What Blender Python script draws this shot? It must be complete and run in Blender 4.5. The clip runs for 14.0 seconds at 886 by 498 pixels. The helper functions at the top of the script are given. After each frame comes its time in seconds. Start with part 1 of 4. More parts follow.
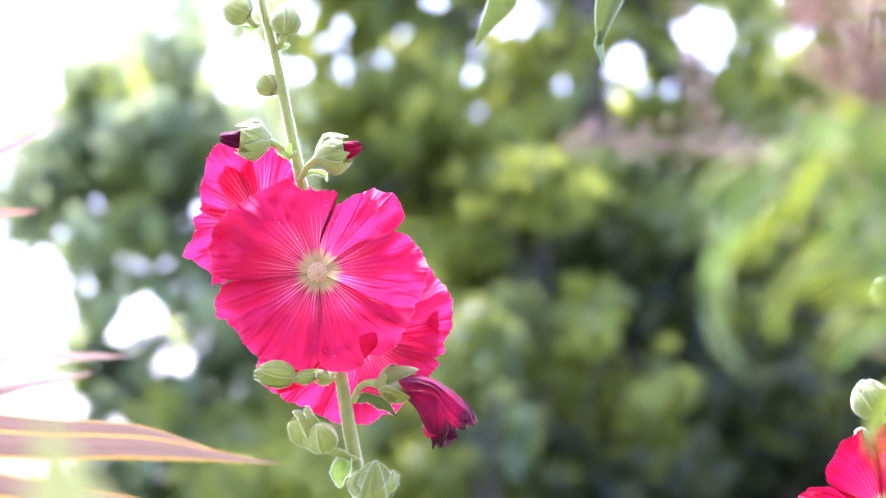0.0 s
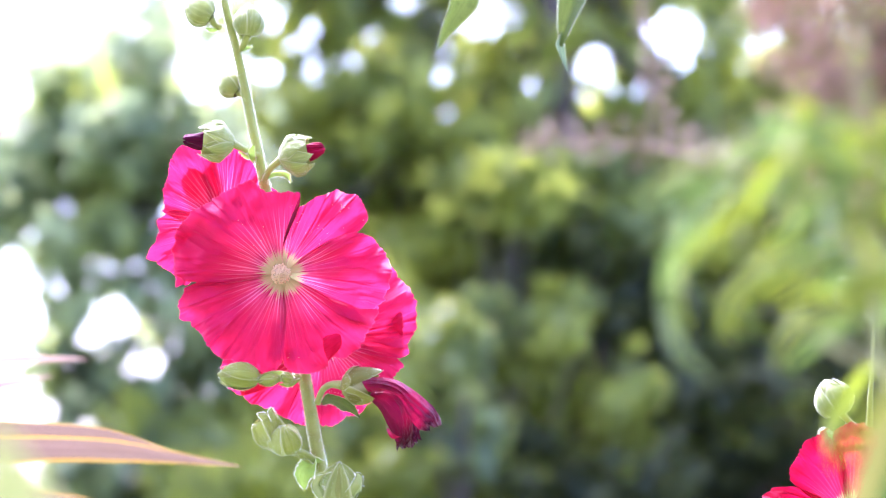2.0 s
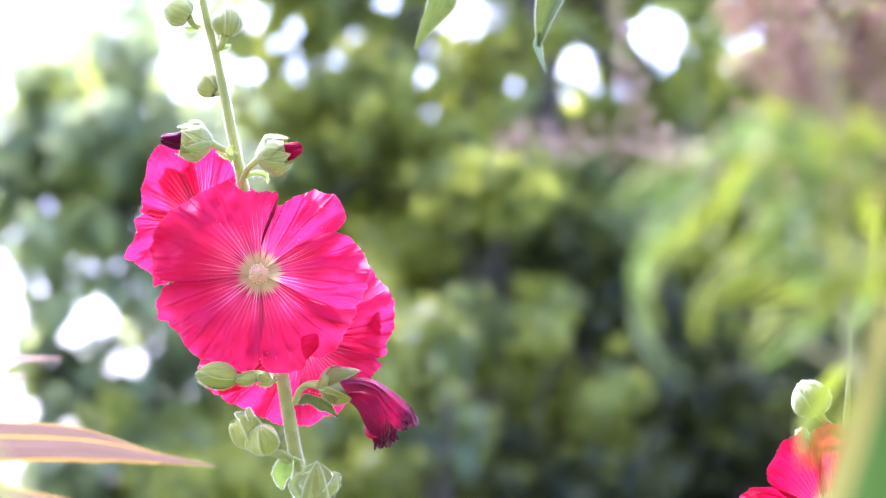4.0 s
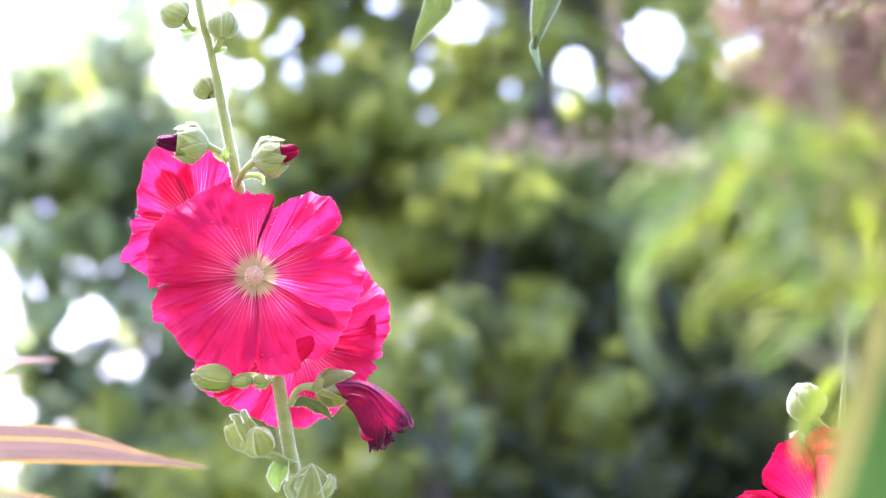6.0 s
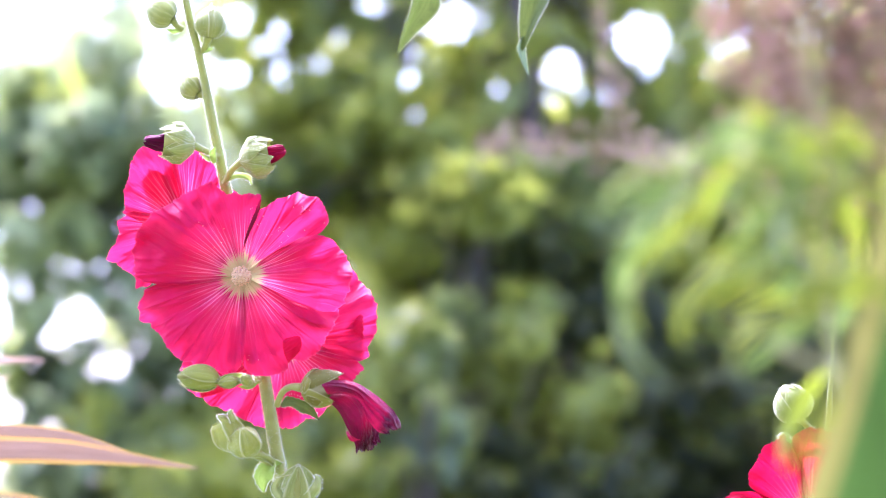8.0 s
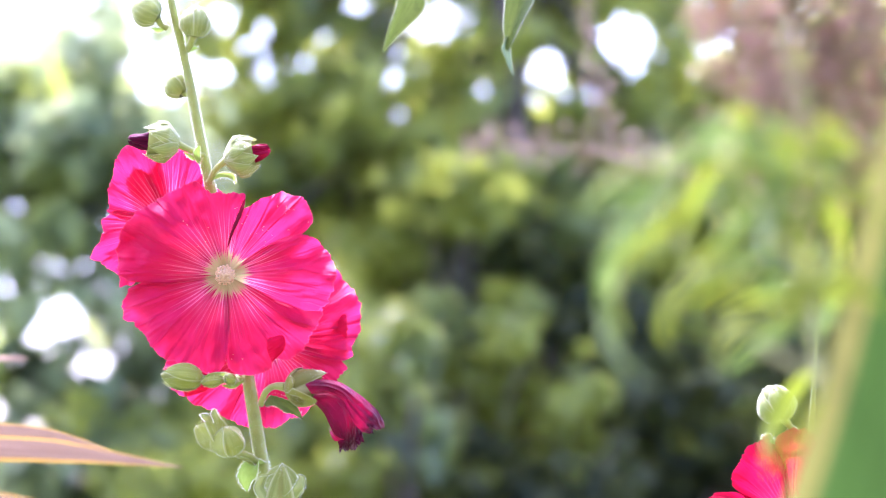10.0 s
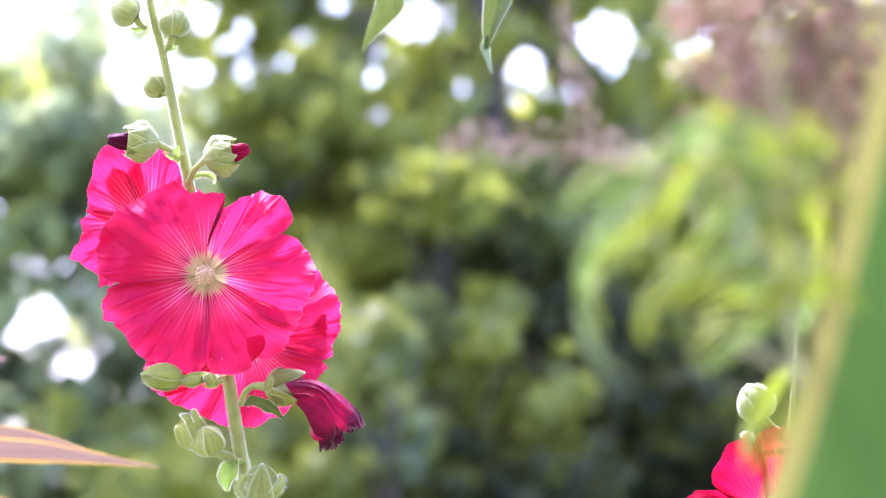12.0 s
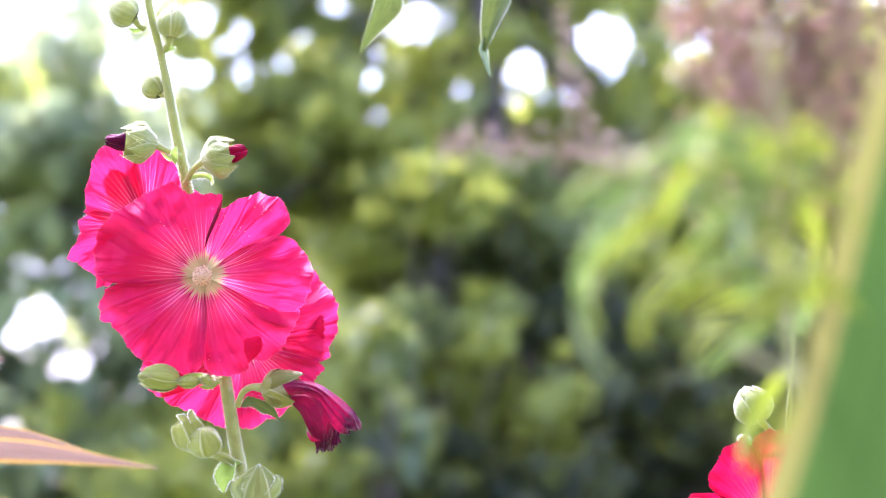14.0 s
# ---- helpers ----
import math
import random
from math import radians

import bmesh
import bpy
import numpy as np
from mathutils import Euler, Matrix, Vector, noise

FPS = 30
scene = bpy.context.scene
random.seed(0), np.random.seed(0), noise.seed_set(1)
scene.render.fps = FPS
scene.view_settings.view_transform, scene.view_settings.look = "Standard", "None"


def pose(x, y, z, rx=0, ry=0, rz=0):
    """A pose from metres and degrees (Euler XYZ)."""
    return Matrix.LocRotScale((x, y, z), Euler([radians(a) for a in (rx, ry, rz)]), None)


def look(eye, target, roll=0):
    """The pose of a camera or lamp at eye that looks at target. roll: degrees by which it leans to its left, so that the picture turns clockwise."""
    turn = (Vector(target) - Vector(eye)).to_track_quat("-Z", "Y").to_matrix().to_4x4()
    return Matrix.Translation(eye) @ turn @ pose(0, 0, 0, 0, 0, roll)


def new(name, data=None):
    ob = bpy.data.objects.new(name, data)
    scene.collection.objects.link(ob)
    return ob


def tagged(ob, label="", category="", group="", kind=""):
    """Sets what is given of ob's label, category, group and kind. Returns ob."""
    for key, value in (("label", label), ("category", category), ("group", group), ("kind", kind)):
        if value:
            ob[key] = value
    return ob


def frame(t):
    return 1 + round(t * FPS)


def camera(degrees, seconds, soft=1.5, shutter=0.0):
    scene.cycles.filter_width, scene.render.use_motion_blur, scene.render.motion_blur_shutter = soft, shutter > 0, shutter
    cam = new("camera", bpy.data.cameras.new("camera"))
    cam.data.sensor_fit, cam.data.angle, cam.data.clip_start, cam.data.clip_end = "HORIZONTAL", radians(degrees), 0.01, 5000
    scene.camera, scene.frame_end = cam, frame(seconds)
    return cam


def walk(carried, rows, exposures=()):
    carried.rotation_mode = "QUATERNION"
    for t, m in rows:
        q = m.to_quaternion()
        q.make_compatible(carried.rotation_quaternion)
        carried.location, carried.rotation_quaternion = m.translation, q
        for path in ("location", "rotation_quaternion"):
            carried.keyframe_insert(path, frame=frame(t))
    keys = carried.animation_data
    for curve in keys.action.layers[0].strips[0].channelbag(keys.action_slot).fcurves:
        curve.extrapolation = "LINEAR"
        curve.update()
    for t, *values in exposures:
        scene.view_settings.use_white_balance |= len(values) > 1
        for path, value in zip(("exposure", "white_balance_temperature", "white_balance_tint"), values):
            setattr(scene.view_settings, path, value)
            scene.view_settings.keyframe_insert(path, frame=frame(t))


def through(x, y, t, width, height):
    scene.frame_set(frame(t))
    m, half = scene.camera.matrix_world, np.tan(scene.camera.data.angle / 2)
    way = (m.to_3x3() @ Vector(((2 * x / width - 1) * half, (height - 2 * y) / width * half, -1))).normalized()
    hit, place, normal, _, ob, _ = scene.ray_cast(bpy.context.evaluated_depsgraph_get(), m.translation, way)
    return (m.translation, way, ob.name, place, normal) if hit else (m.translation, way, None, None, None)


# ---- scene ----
# A hollyhock in a garden, seen through a long lens that pans slowly.
LEAN = 7.0                      # the lens looks up by this many degrees
EYE = Vector((0.0, 0.0, 1.40))
FOCUS = 1.2376                  # metres from the lens to the hollyhock
TILT = Matrix.Translation(EYE) @ Matrix.Rotation(radians(LEAN), 4, "X")

cam = camera(18.0, 14.0, soft=1.1)
cam.data.dof.use_dof = True
cam.data.dof.focus_distance = FOCUS
cam.data.dof.aperture_fstop = 9.9
cam.data.dof.aperture_blades = 0
# seconds, slide to the right in metres, tilt, pan and lean in degrees
PATH = [
    (0, 0.0000, 0.015, 0.005, -0.00),
    (0.5, 0.0008, -0.044, -0.047, -0.03),
    (1, 0.0017, -0.009, -0.091, 0.05),
    (1.5, 0.0025, -0.043, -0.333, -0.09),
    (2, 0.0033, 0.039, -0.592, -0.25),
    (2.5, 0.0042, -0.017, -0.608, -0.31),
    (3, 0.0050, 0.052, -0.820, -0.38),
    (5.5, 0.0060, 0.011, -0.944, -0.05),
    (6, 0.0060, 0.088, -1.013, -0.10),
    (6.5, 0.0060, 0.033, -1.022, -0.02),
    (7, 0.0060, 0.105, -1.067, 0.05),
    (7.5, 0.0060, 0.076, -1.230, -0.01),
    (8, 0.0060, 0.102, -1.279, 0.01),
    (10.5, 0.0062, 0.093, -1.706, 0.09),
    (11, 0.0063, 0.088, -1.856, -0.07),
    (11.5, 0.0063, 0.109, -1.976, -0.02),
    (12, 0.0063, 0.079, -2.011, -0.06),
    (12.5, 0.0064, 0.105, -2.043, 0.02),
    (13, 0.0064, 0.094, -1.996, 0.12),
    (13.5, 0.0065, 0.086, -1.959, 0.21),
    (14, 0.0065, 0.118, -2.054, 0.14),
]
walk(cam, [(t, pose(EYE.x + slide, EYE.y, EYE.z, 90 + LEAN + up, 0, pan) @ pose(0, 0, 0, 0, 0, turn))
           for t, slide, up, pan, turn in PATH], [(0, 3.12, 5360, 41), (2.5, 3.14, 5320, 42), (6.5, 3.08, 5340, 42.5), (14, 3.08, 5480, 43)])

# ---- light ----
SUN_HEIGHT, SUN_SIDE = 60.0, -30.0      # degrees; the sun stands behind the flowers, to their left
world = bpy.data.worlds.new("hazy_sky")
scene.world = world
world.use_nodes = True
wn, wl = world.node_tree.nodes, world.node_tree.links
sky = wn.new("ShaderNodeTexSky")
sky.sky_type, sky.sun_disc = "NISHITA", False
sky.sun_elevation, sky.sun_rotation = radians(SUN_HEIGHT), radians(SUN_SIDE)
sky.air_density, sky.dust_density, sky.ozone_density = 1.0, 4.0, 1.0
haze = wn.new("ShaderNodeHueSaturation")
haze.inputs["Saturation"].default_value = 0.95
wl.new(sky.outputs[0], haze.inputs["Color"])
wl.new(haze.outputs[0], wn["Background"].inputs["Color"])
wn["Background"].inputs["Strength"].default_value = 0.15
sun = new("sun", bpy.data.lights.new("sun", "SUN"))
sun.data.energy, sun.data.angle, sun.data.color = 3.3, radians(20.0), (1.0, 0.97, 0.92)
sun_dir = Vector((math.sin(radians(SUN_SIDE)) * math.cos(radians(SUN_HEIGHT)),
                  math.cos(radians(SUN_SIDE)) * math.cos(radians(SUN_HEIGHT)), math.sin(radians(SUN_HEIGHT))))
sun.matrix_world = look(sun_dir * 30, (0, 0, 0))


# ---- materials ----
class Nodes:
    def __init__(self, name):
        self.m = bpy.data.materials.new(name)
        self.m.use_nodes = True
        self.n, self.l = self.m.node_tree.nodes, self.m.node_tree.links
        self.n.clear()
        self.out = self.n.new("ShaderNodeOutputMaterial")

    def put(self, socket, value):
        if isinstance(value, bpy.types.NodeSocket):
            self.l.new(value, socket)
        elif isinstance(value, tuple) and len(value) == 3 and socket.type == "RGBA":
            socket.default_value = (*value, 1)
        else:
            socket.default_value = value

    def node(self, kind, **values):
        nd = self.n.new(kind)
        for key, value in values.items():
            self.put(nd.inputs[key.replace("_", " ")], value)
        return nd

    def math(self, op, a, b=0.0):
        nd = self.n.new("ShaderNodeMath")
        nd.operation = op
        self.put(nd.inputs[0], a), self.put(nd.inputs[1], b)
        return nd.outputs[0]

    def mix(self, f, a, b, blend="MIX"):
        nd = self.n.new("ShaderNodeMix")
        nd.data_type, nd.blend_type = "RGBA", blend
        self.put(nd.inputs[0], f), self.put(nd.inputs[6], a), self.put(nd.inputs[7], b)
        return nd.outputs[2]

    def step(self, x, lo, hi, a=0.0, b=1.0):
        nd = self.n.new("ShaderNodeMapRange")
        nd.interpolation_type = "SMOOTHSTEP"
        for i, v in enumerate((x, lo, hi, a, b)):
            self.put(nd.inputs[i], v)
        return nd.outputs[0]

    def noise(self, vector, scale, detail=3.0, rough=0.5):
        nd = self.node("ShaderNodeTexNoise", Scale=scale, Detail=detail, Roughness=rough)
        if vector is not None:
            self.l.new(vector, nd.inputs["Vector"])
        return nd.outputs[0]

    def coords(self, which="Object"):
        return self.n.new("ShaderNodeTexCoord").outputs[which]

    def uv(self):
        sep = self.n.new("ShaderNodeSeparateXYZ")
        self.l.new(self.coords("UV"), sep.inputs[0])
        return sep.outputs[0], sep.outputs[1]

    def combine(self, x, y, z=0.0):
        nd = self.n.new("ShaderNodeCombineXYZ")
        for i, v in enumerate((x, y, z)):
            self.put(nd.inputs[i], v)
        return nd.outputs[0]

    def bump(self, height, strength=0.3, distance=0.001):
        return self.node("ShaderNodeBump", Height=height, Strength=strength, Distance=distance).outputs[0]

    def finish(self, colour, rough=0.5, normal=None, through=0.0, glow_colour=None, sheen=0.0, spec=0.5):
        p = self.node("ShaderNodeBsdfPrincipled", Roughness=rough)
        self.put(p.inputs["Base Color"], colour)
        p.inputs["Specular IOR Level"].default_value = spec
        p.inputs["Sheen Weight"].default_value = sheen
        p.inputs["Sheen Roughness"].default_value = 0.35
        if normal is not None:
            self.l.new(normal, p.inputs["Normal"])
        shader = p.outputs[0]
        if through:
            tr = self.node("ShaderNodeBsdfTranslucent")
            self.put(tr.inputs["Color"], glow_colour if glow_colour is not None else colour)
            if normal is not None:
                self.l.new(normal, tr.inputs["Normal"])
            ms = self.n.new("ShaderNodeMixShader")
            ms.inputs[0].default_value = through
            self.l.new(shader, ms.inputs[1]), self.l.new(tr.outputs[0], ms.inputs[2])
            shader = ms.outputs[0]
        self.l.new(shader, self.out.inputs["Surface"])
        return self.m

    def island(self):
        return self.n.new("ShaderNodeNewGeometry").outputs["Random Per Island"]

    def lot(self):
        return self.n.new("ShaderNodeObjectInfo").outputs["Random"]


def petal_material(name, base, deep, pale, throat, through=0.34, dusk=(0.30, 0.002, 0.04), bright=False):
    """Satin petal: thin pale veins that fork and fade outwards, creases near the rim with their shade painted in, a
    ragged greenish throat.
    """
    k = Nodes(name)
    u, v = k.uv()
    edge = k.n.new("ShaderNodeUVMap")
    edge.uv_map = "rim"
    rim = k.n.new("ShaderNodeSeparateXYZ")
    k.l.new(edge.outputs[0], rim.inputs[0])

    def rays(count, along, lift):
        return k.noise(k.combine(k.math("MULTIPLY", u, count), k.math("MULTIPLY", v, along), lift), 1.0, 2.0, 0.45)

    def veins(count, wander, lift, wide):
        bend = k.math("MULTIPLY", k.math("SUBTRACT", rays(2.5, 2.2, lift), 0.5), wander)
        saw = k.math("FRACT", k.math("ADD", k.math("MULTIPLY", u, count), bend))
        off = k.math("DIVIDE", k.math("ABSOLUTE", k.math("SUBTRACT", saw, 0.5)), count)
        return k.step(k.math("MULTIPLY", off, v), 0.0, wide, 1.0, 0.0)

    coarse, fine, broad = rays(15.0, 0.9, 0.0), rays(34.0, 1.4, 3.0), rays(3.4, 1.6, 9.0)
    mottled = k.noise(k.coords(), 70.0, 3.0)
    colour = k.mix(k.math("MULTIPLY", k.step(broad, 0.30, 0.72), 0.7), base, deep)
    colour = k.mix(k.math("MULTIPLY", k.step(mottled, 0.48, 0.75), 0.3), colour, deep)
    colour = k.mix(k.math("MULTIPLY", k.lot(), 0.45), colour, deep)
    colour = k.mix(k.math("MULTIPLY", k.step(fine, 0.35, 0.65), 0.10), colour, deep)
    outer = k.step(v, 0.45, 0.8)
    crinkle = k.math("MULTIPLY", veins(5.0, 1.0, 5.0, 0.02), k.step(rays(6.0, 2.0, 12.0), 0.45, 0.6))
    # the shade in the creases is mixed into the colour
    colour = k.mix(k.math("MULTIPLY", k.math("MULTIPLY", crinkle, outer), 0.12), colour, dusk)
    halo = k.math("MULTIPLY", k.step(v, 0.18, 0.55, 1.0, 0.0), k.step(mottled, 0.35, 0.62, 0.10, 0.32))
    colour = k.mix(halo, colour, (0.84, 0.13, 0.36) if bright else pale)
    fade = k.math("MULTIPLY", k.step(v, 0.22, 0.72, 1.0, 0.0), k.step(broad, 0.36, 0.58, 1.0, 0.25))
    thick = k.math("MULTIPLY", veins(11.0, 0.9, 0.0, 0.0065), k.step(v, 0.3, 0.8, 0.9, 0.5))
    thin = k.math("MULTIPLY", veins(23.0, 1.6, 3.0, 0.0045), k.step(fine, 0.40, 0.60, 0.05, 0.4))
    colour = k.mix(k.math("MULTIPLY", k.math("MAXIMUM", thick, thin), fade), colour, pale)
    shore = k.math("ADD", v, k.math("ADD", k.math("MULTIPLY", k.math("SUBTRACT", coarse, 0.5), 0.30), k.math("MULTIPLY", k.math("SUBTRACT", fine, 0.5), 0.16)))
    # dark eye of the flower, also painted for the shade inside the throat
    ring = k.math("MULTIPLY", k.step(shore, 0.17, 0.21), k.step(shore, 0.22, 0.36, 1.0, 0.0))
    colour = k.mix(k.math("MULTIPLY", k.math("MULTIPLY", ring, k.step(coarse, 0.45, 0.62)), 0.8), colour, dusk)
    colour = k.mix(k.step(shore, 0.14, 0.20, 1.0, 0.0), colour, throat)
    # the back-lit gleam along the rim is painted as a paler edge
    colour = k.mix(k.math("MULTIPLY", k.step(rim.outputs[1], 0.98, 1.0), 0.14), colour, pale)
    crease = k.noise(k.coords(), 260.0, 4.0, 0.6)
    crumple = k.noise(k.combine(k.math("MULTIPLY", u, 5.0), k.math("MULTIPLY", v, 3.4), 7.0), 1.0, 2.0)
    ribs = k.math("ADD", k.math("MULTIPLY", coarse, 0.16), k.math("ADD", k.math("MULTIPLY", crease, 0.12), k.math("MULTIPLY", fine, 0.14)))
    ribs = k.math("ADD", ribs, k.math("MULTIPLY", crumple, k.step(v, 0.2, 0.6, 0.0, 1.1)))
    ribs = k.math("SUBTRACT", ribs, k.math("MULTIPLY", crinkle, k.math("MULTIPLY", outer, 0.25)))
    glow = k.mix(k.step(v, 0.2, 0.32, 0.0, 0.65), colour, (0.66, 0.022, 0.084)) if bright else None
    return k.finish(colour, 0.6, k.bump(ribs, 0.62, 0.0030), through, glow, sheen=0.03, spec=0.07)


def wilted_material():
    """Drying petals: crimson cloth that darkens to purple black, with shiny creases; fold shade and shine are also
    streaked into the colour.
    """
    k = Nodes("petal_wilted")
    u, v = k.uv()
    rays = k.noise(k.combine(k.math("MULTIPLY", u, 26.0), k.math("MULTIPLY", v, 2.2)), 1.0, 4.0, 0.6)
    patch = k.noise(k.coords(), 50.0, 3.0, 0.55)
    colour = k.mix(k.step(patch, 0.40, 0.60), (0.40, 0.005, 0.056), (0.17, 0.003, 0.034))
    # dark streaks paint the shade of folds, pink ones the shine on ridges
    colour = k.mix(k.math("MULTIPLY", k.step(rays, 0.52, 0.70), 0.4), colour, (0.05, 0.003, 0.02))
    colour = k.mix(k.math("MULTIPLY", k.step(rays, 0.26, 0.40, 1.0, 0.0), 0.22), colour, (0.72, 0.06, 0.22))
    dry = k.math("MULTIPLY", k.step(k.math("ADD", v, k.math("MULTIPLY", patch, 0.5)), 0.92, 1.15), 0.85)
    colour = k.mix(dry, colour, (0.055, 0.004, 0.018))
    return k.finish(colour, 0.32, k.bump(k.math("ADD", rays, patch), 0.7, 0.0016), 0.30, sheen=0.0, spec=0.18)


def green_material(name, a, b, c, scale=260.0, rough=0.55, through=0.25, sheen=0.6, bump=0.3):
    """Downy green skin with paler and darker mottling."""
    k = Nodes(name)
    fine, broad = k.noise(k.coords(), scale, 4.0), k.noise(k.coords(), scale * 0.2, 3.0)
    colour = k.mix(k.step(broad, 0.35, 0.65), a, b)
    colour = k.mix(k.math("MULTIPLY", k.step(fine, 0.45, 0.75), 0.6), colour, c)
    colour = k.mix(k.math("MULTIPLY", k.lot(), 0.25), colour, c)
    return k.finish(colour, rough, k.bump(fine, bump, 0.0006), through, sheen=sheen)


def sepal_material(name="sepal_green", aged=0.0, a=(0.26, 0.315, 0.085), b=(0.335, 0.39, 0.125)):
    k = Nodes(name)
    u, v = k.uv()
    veins = k.noise(k.combine(k.math("MULTIPLY", u, 9.0), k.math("MULTIPLY", v, 1.0), k.lot()), 1.0, 2.0)
    broad = k.noise(k.coords(), 60.0, 3.0)
    colour = k.mix(k.step(veins, 0.35, 0.65), a, b)
    colour = k.mix(k.math("MULTIPLY", k.step(broad, 0.5, 0.7), 0.5), colour, (0.20, 0.26, 0.09))
    colour = k.mix(aged, colour, (0.12, 0.115, 0.026))
    edge = k.math("ABSOLUTE", k.math("SUBTRACT", u, 0.5))
    colour = k.mix(k.math("MULTIPLY", k.step(edge, 0.42, 0.5), 0.45), colour, (0.64 - 0.2 * aged, 0.65 - 0.2 * aged, 0.48 - 0.25 * aged))
    return k.finish(colour, 0.6, k.bump(veins, 0.14, 0.0008), 0.22, sheen=0.25 if aged < 0.1 else 0.0, spec=0.22)


def leaf_material(name, dark, light, glow, through=0.45, rough=0.45, spec=0.5):
    """Foliage in which every leaf has a tone of its own."""
    k = Nodes(name)
    spots = k.noise(k.coords(), 8.0, 3.0, 0.6)
    tone = k.math("ADD", k.math("MULTIPLY", k.step(k.island(), 0.50, 0.80), 0.6), k.math("MULTIPLY", k.step(spots, 0.44, 0.58), 0.4))
    colour = k.mix(tone, dark, light)
    grain = k.noise(k.coords(), 220.0, 2.0)
    colour = k.mix(k.math("MULTIPLY", grain, 0.3), colour, dark)
    bright = k.mix(tone, light, glow)
    return k.finish(colour, rough, None, through, bright, spec=spec)


def blade_material(name, body_a, body_b, margin, lower, through=0.3, edge_at=0.40):
    """Sword leaf: long fibres and a pale margin."""
    k = Nodes(name)
    u, v = k.uv()
    fibre = k.noise(k.combine(k.math("MULTIPLY", u, 30.0), k.math("MULTIPLY", v, 2.0), k.lot()), 1.0, 3.0)
    broad = k.noise(k.combine(k.math("MULTIPLY", u, 3.0), k.math("MULTIPLY", v, 9.0), k.lot()), 1.0, 2.0)
    colour = k.mix(k.step(fibre, 0.35, 0.65), body_a, body_b)
    colour = k.mix(k.math("MULTIPLY", k.step(broad, 0.55, 0.7), 0.4), colour, lower)
    edge = k.math("ABSOLUTE", k.math("SUBTRACT", u, 0.5))
    colour = k.mix(k.step(edge, edge_at - 0.03, edge_at + 0.02), colour, margin)
    return k.finish(colour, 0.45, k.bump(fibre, 0.3, 0.001), through, spec=0.25)


def bark_material():
    k = Nodes("bark")
    stretched = k.node("ShaderNodeMapping", Vector=k.coords(), Scale=(9.0, 9.0, 2.0)).outputs[0]
    rough, fine = k.noise(stretched, 4.0, 5.0, 0.65), k.noise(k.coords(), 60.0, 3.0)
    colour = k.mix(k.step(rough, 0.35, 0.65), (0.035, 0.026, 0.02), (0.12, 0.095, 0.07))
    colour = k.mix(k.math("MULTIPLY", fine, 0.3), colour, (0.06, 0.065, 0.04))
    return k.finish(colour, 0.9, k.bump(rough, 0.8, 0.02))


def ground_material():
    k = Nodes("garden_ground")
    big, small = k.noise(k.coords(), 0.6, 4.0), k.noise(k.coords(), 40.0, 4.0)
    colour = k.mix(k.step(big, 0.4, 0.6), (0.045, 0.075, 0.02), (0.085, 0.11, 0.035))
    colour = k.mix(k.math("MULTIPLY", k.step(small, 0.45, 0.7), 0.6), colour, (0.10, 0.075, 0.045))
    return k.finish(colour, 0.95, k.bump(small, 0.8, 0.02))


PETAL = petal_material("petal_pink", (0.53, 0.018, 0.104), (0.38, 0.008, 0.056), (0.84, 0.33, 0.53), (0.42, 0.40, 0.19), through=0.34, bright=True)
# deeper red that stands in for the shade on the curled corner
PETAL_SHADED = petal_material("petal_shaded", (0.60, 0.005, 0.055), (0.48, 0.003, 0.035), (0.60, 0.05, 0.12), (0.40, 0.02, 0.05), 0.3)
PETAL_RED = petal_material("petal_red", (0.50, 0.006, 0.046), (0.32, 0.003, 0.022), (0.62, 0.05, 0.12), (0.42, 0.42, 0.17), 0.3)
WILTED = wilted_material()
BUD_TIP = petal_material("petal_furled", (0.16, 0.006, 0.05), (0.045, 0.003, 0.022), (0.28, 0.02, 0.09), (0.10, 0.01, 0.03), 0.15)
BUD_TIP_RED = petal_material("petal_furled_red", (0.42, 0.006, 0.05), (0.16, 0.003, 0.022), (0.55, 0.06, 0.16), (0.20, 0.01, 0.03), 0.25)
STALK = green_material("stalk_green", (0.30, 0.35, 0.078), (0.36, 0.415, 0.115), (0.26, 0.295, 0.066), 160.0, bump=0.12)
BUD = green_material("bud_green", (0.24, 0.28, 0.06), (0.31, 0.35, 0.09), (0.20, 0.23, 0.05), sheen=0.2)
SEPAL = sepal_material()
SEPAL_FRESH = sepal_material("sepal_yellow_green", 0.06, (0.27, 0.32, 0.052), (0.345, 0.395, 0.080))
SEPAL_DRY = sepal_material("sepal_dry", 0.10, (0.205, 0.215, 0.036), (0.255, 0.265, 0.055))
SEPAL_AGED = sepal_material("sepal_olive", 0.35, (0.140, 0.135, 0.017), (0.180, 0.175, 0.026))
BRACT = blade_material("bract_green", (0.25, 0.38, 0.06), (0.31, 0.45, 0.09), (0.62, 0.66, 0.46), (0.20, 0.31, 0.05), 0.4, 0.455)
POLLEN = green_material("pollen_cream", (0.72, 0.52, 0.30), (0.76, 0.58, 0.36), (0.66, 0.40, 0.24), 900.0, 0.8, 0.2, 0.3, 0.6)
DOWN = green_material("down_white", (0.80, 0.82, 0.74), (0.85, 0.86, 0.80), (0.84, 0.86, 0.78), 200.0, 0.6, 0.85, 0.2, 0.0)
BUSH_LEAF = green_material("bush_leaf", (0.158, 0.202, 0.012), (0.205, 0.248, 0.018), (0.112, 0.160, 0.012), 45.0, 0.8, 0.35, 0.0)
BUSH_LEAF_GREY = green_material("bush_leaf_grey", (0.102, 0.168, 0.034), (0.130, 0.198, 0.046), (0.086, 0.140, 0.029), 45.0, 0.8, 0.30, 0.0)

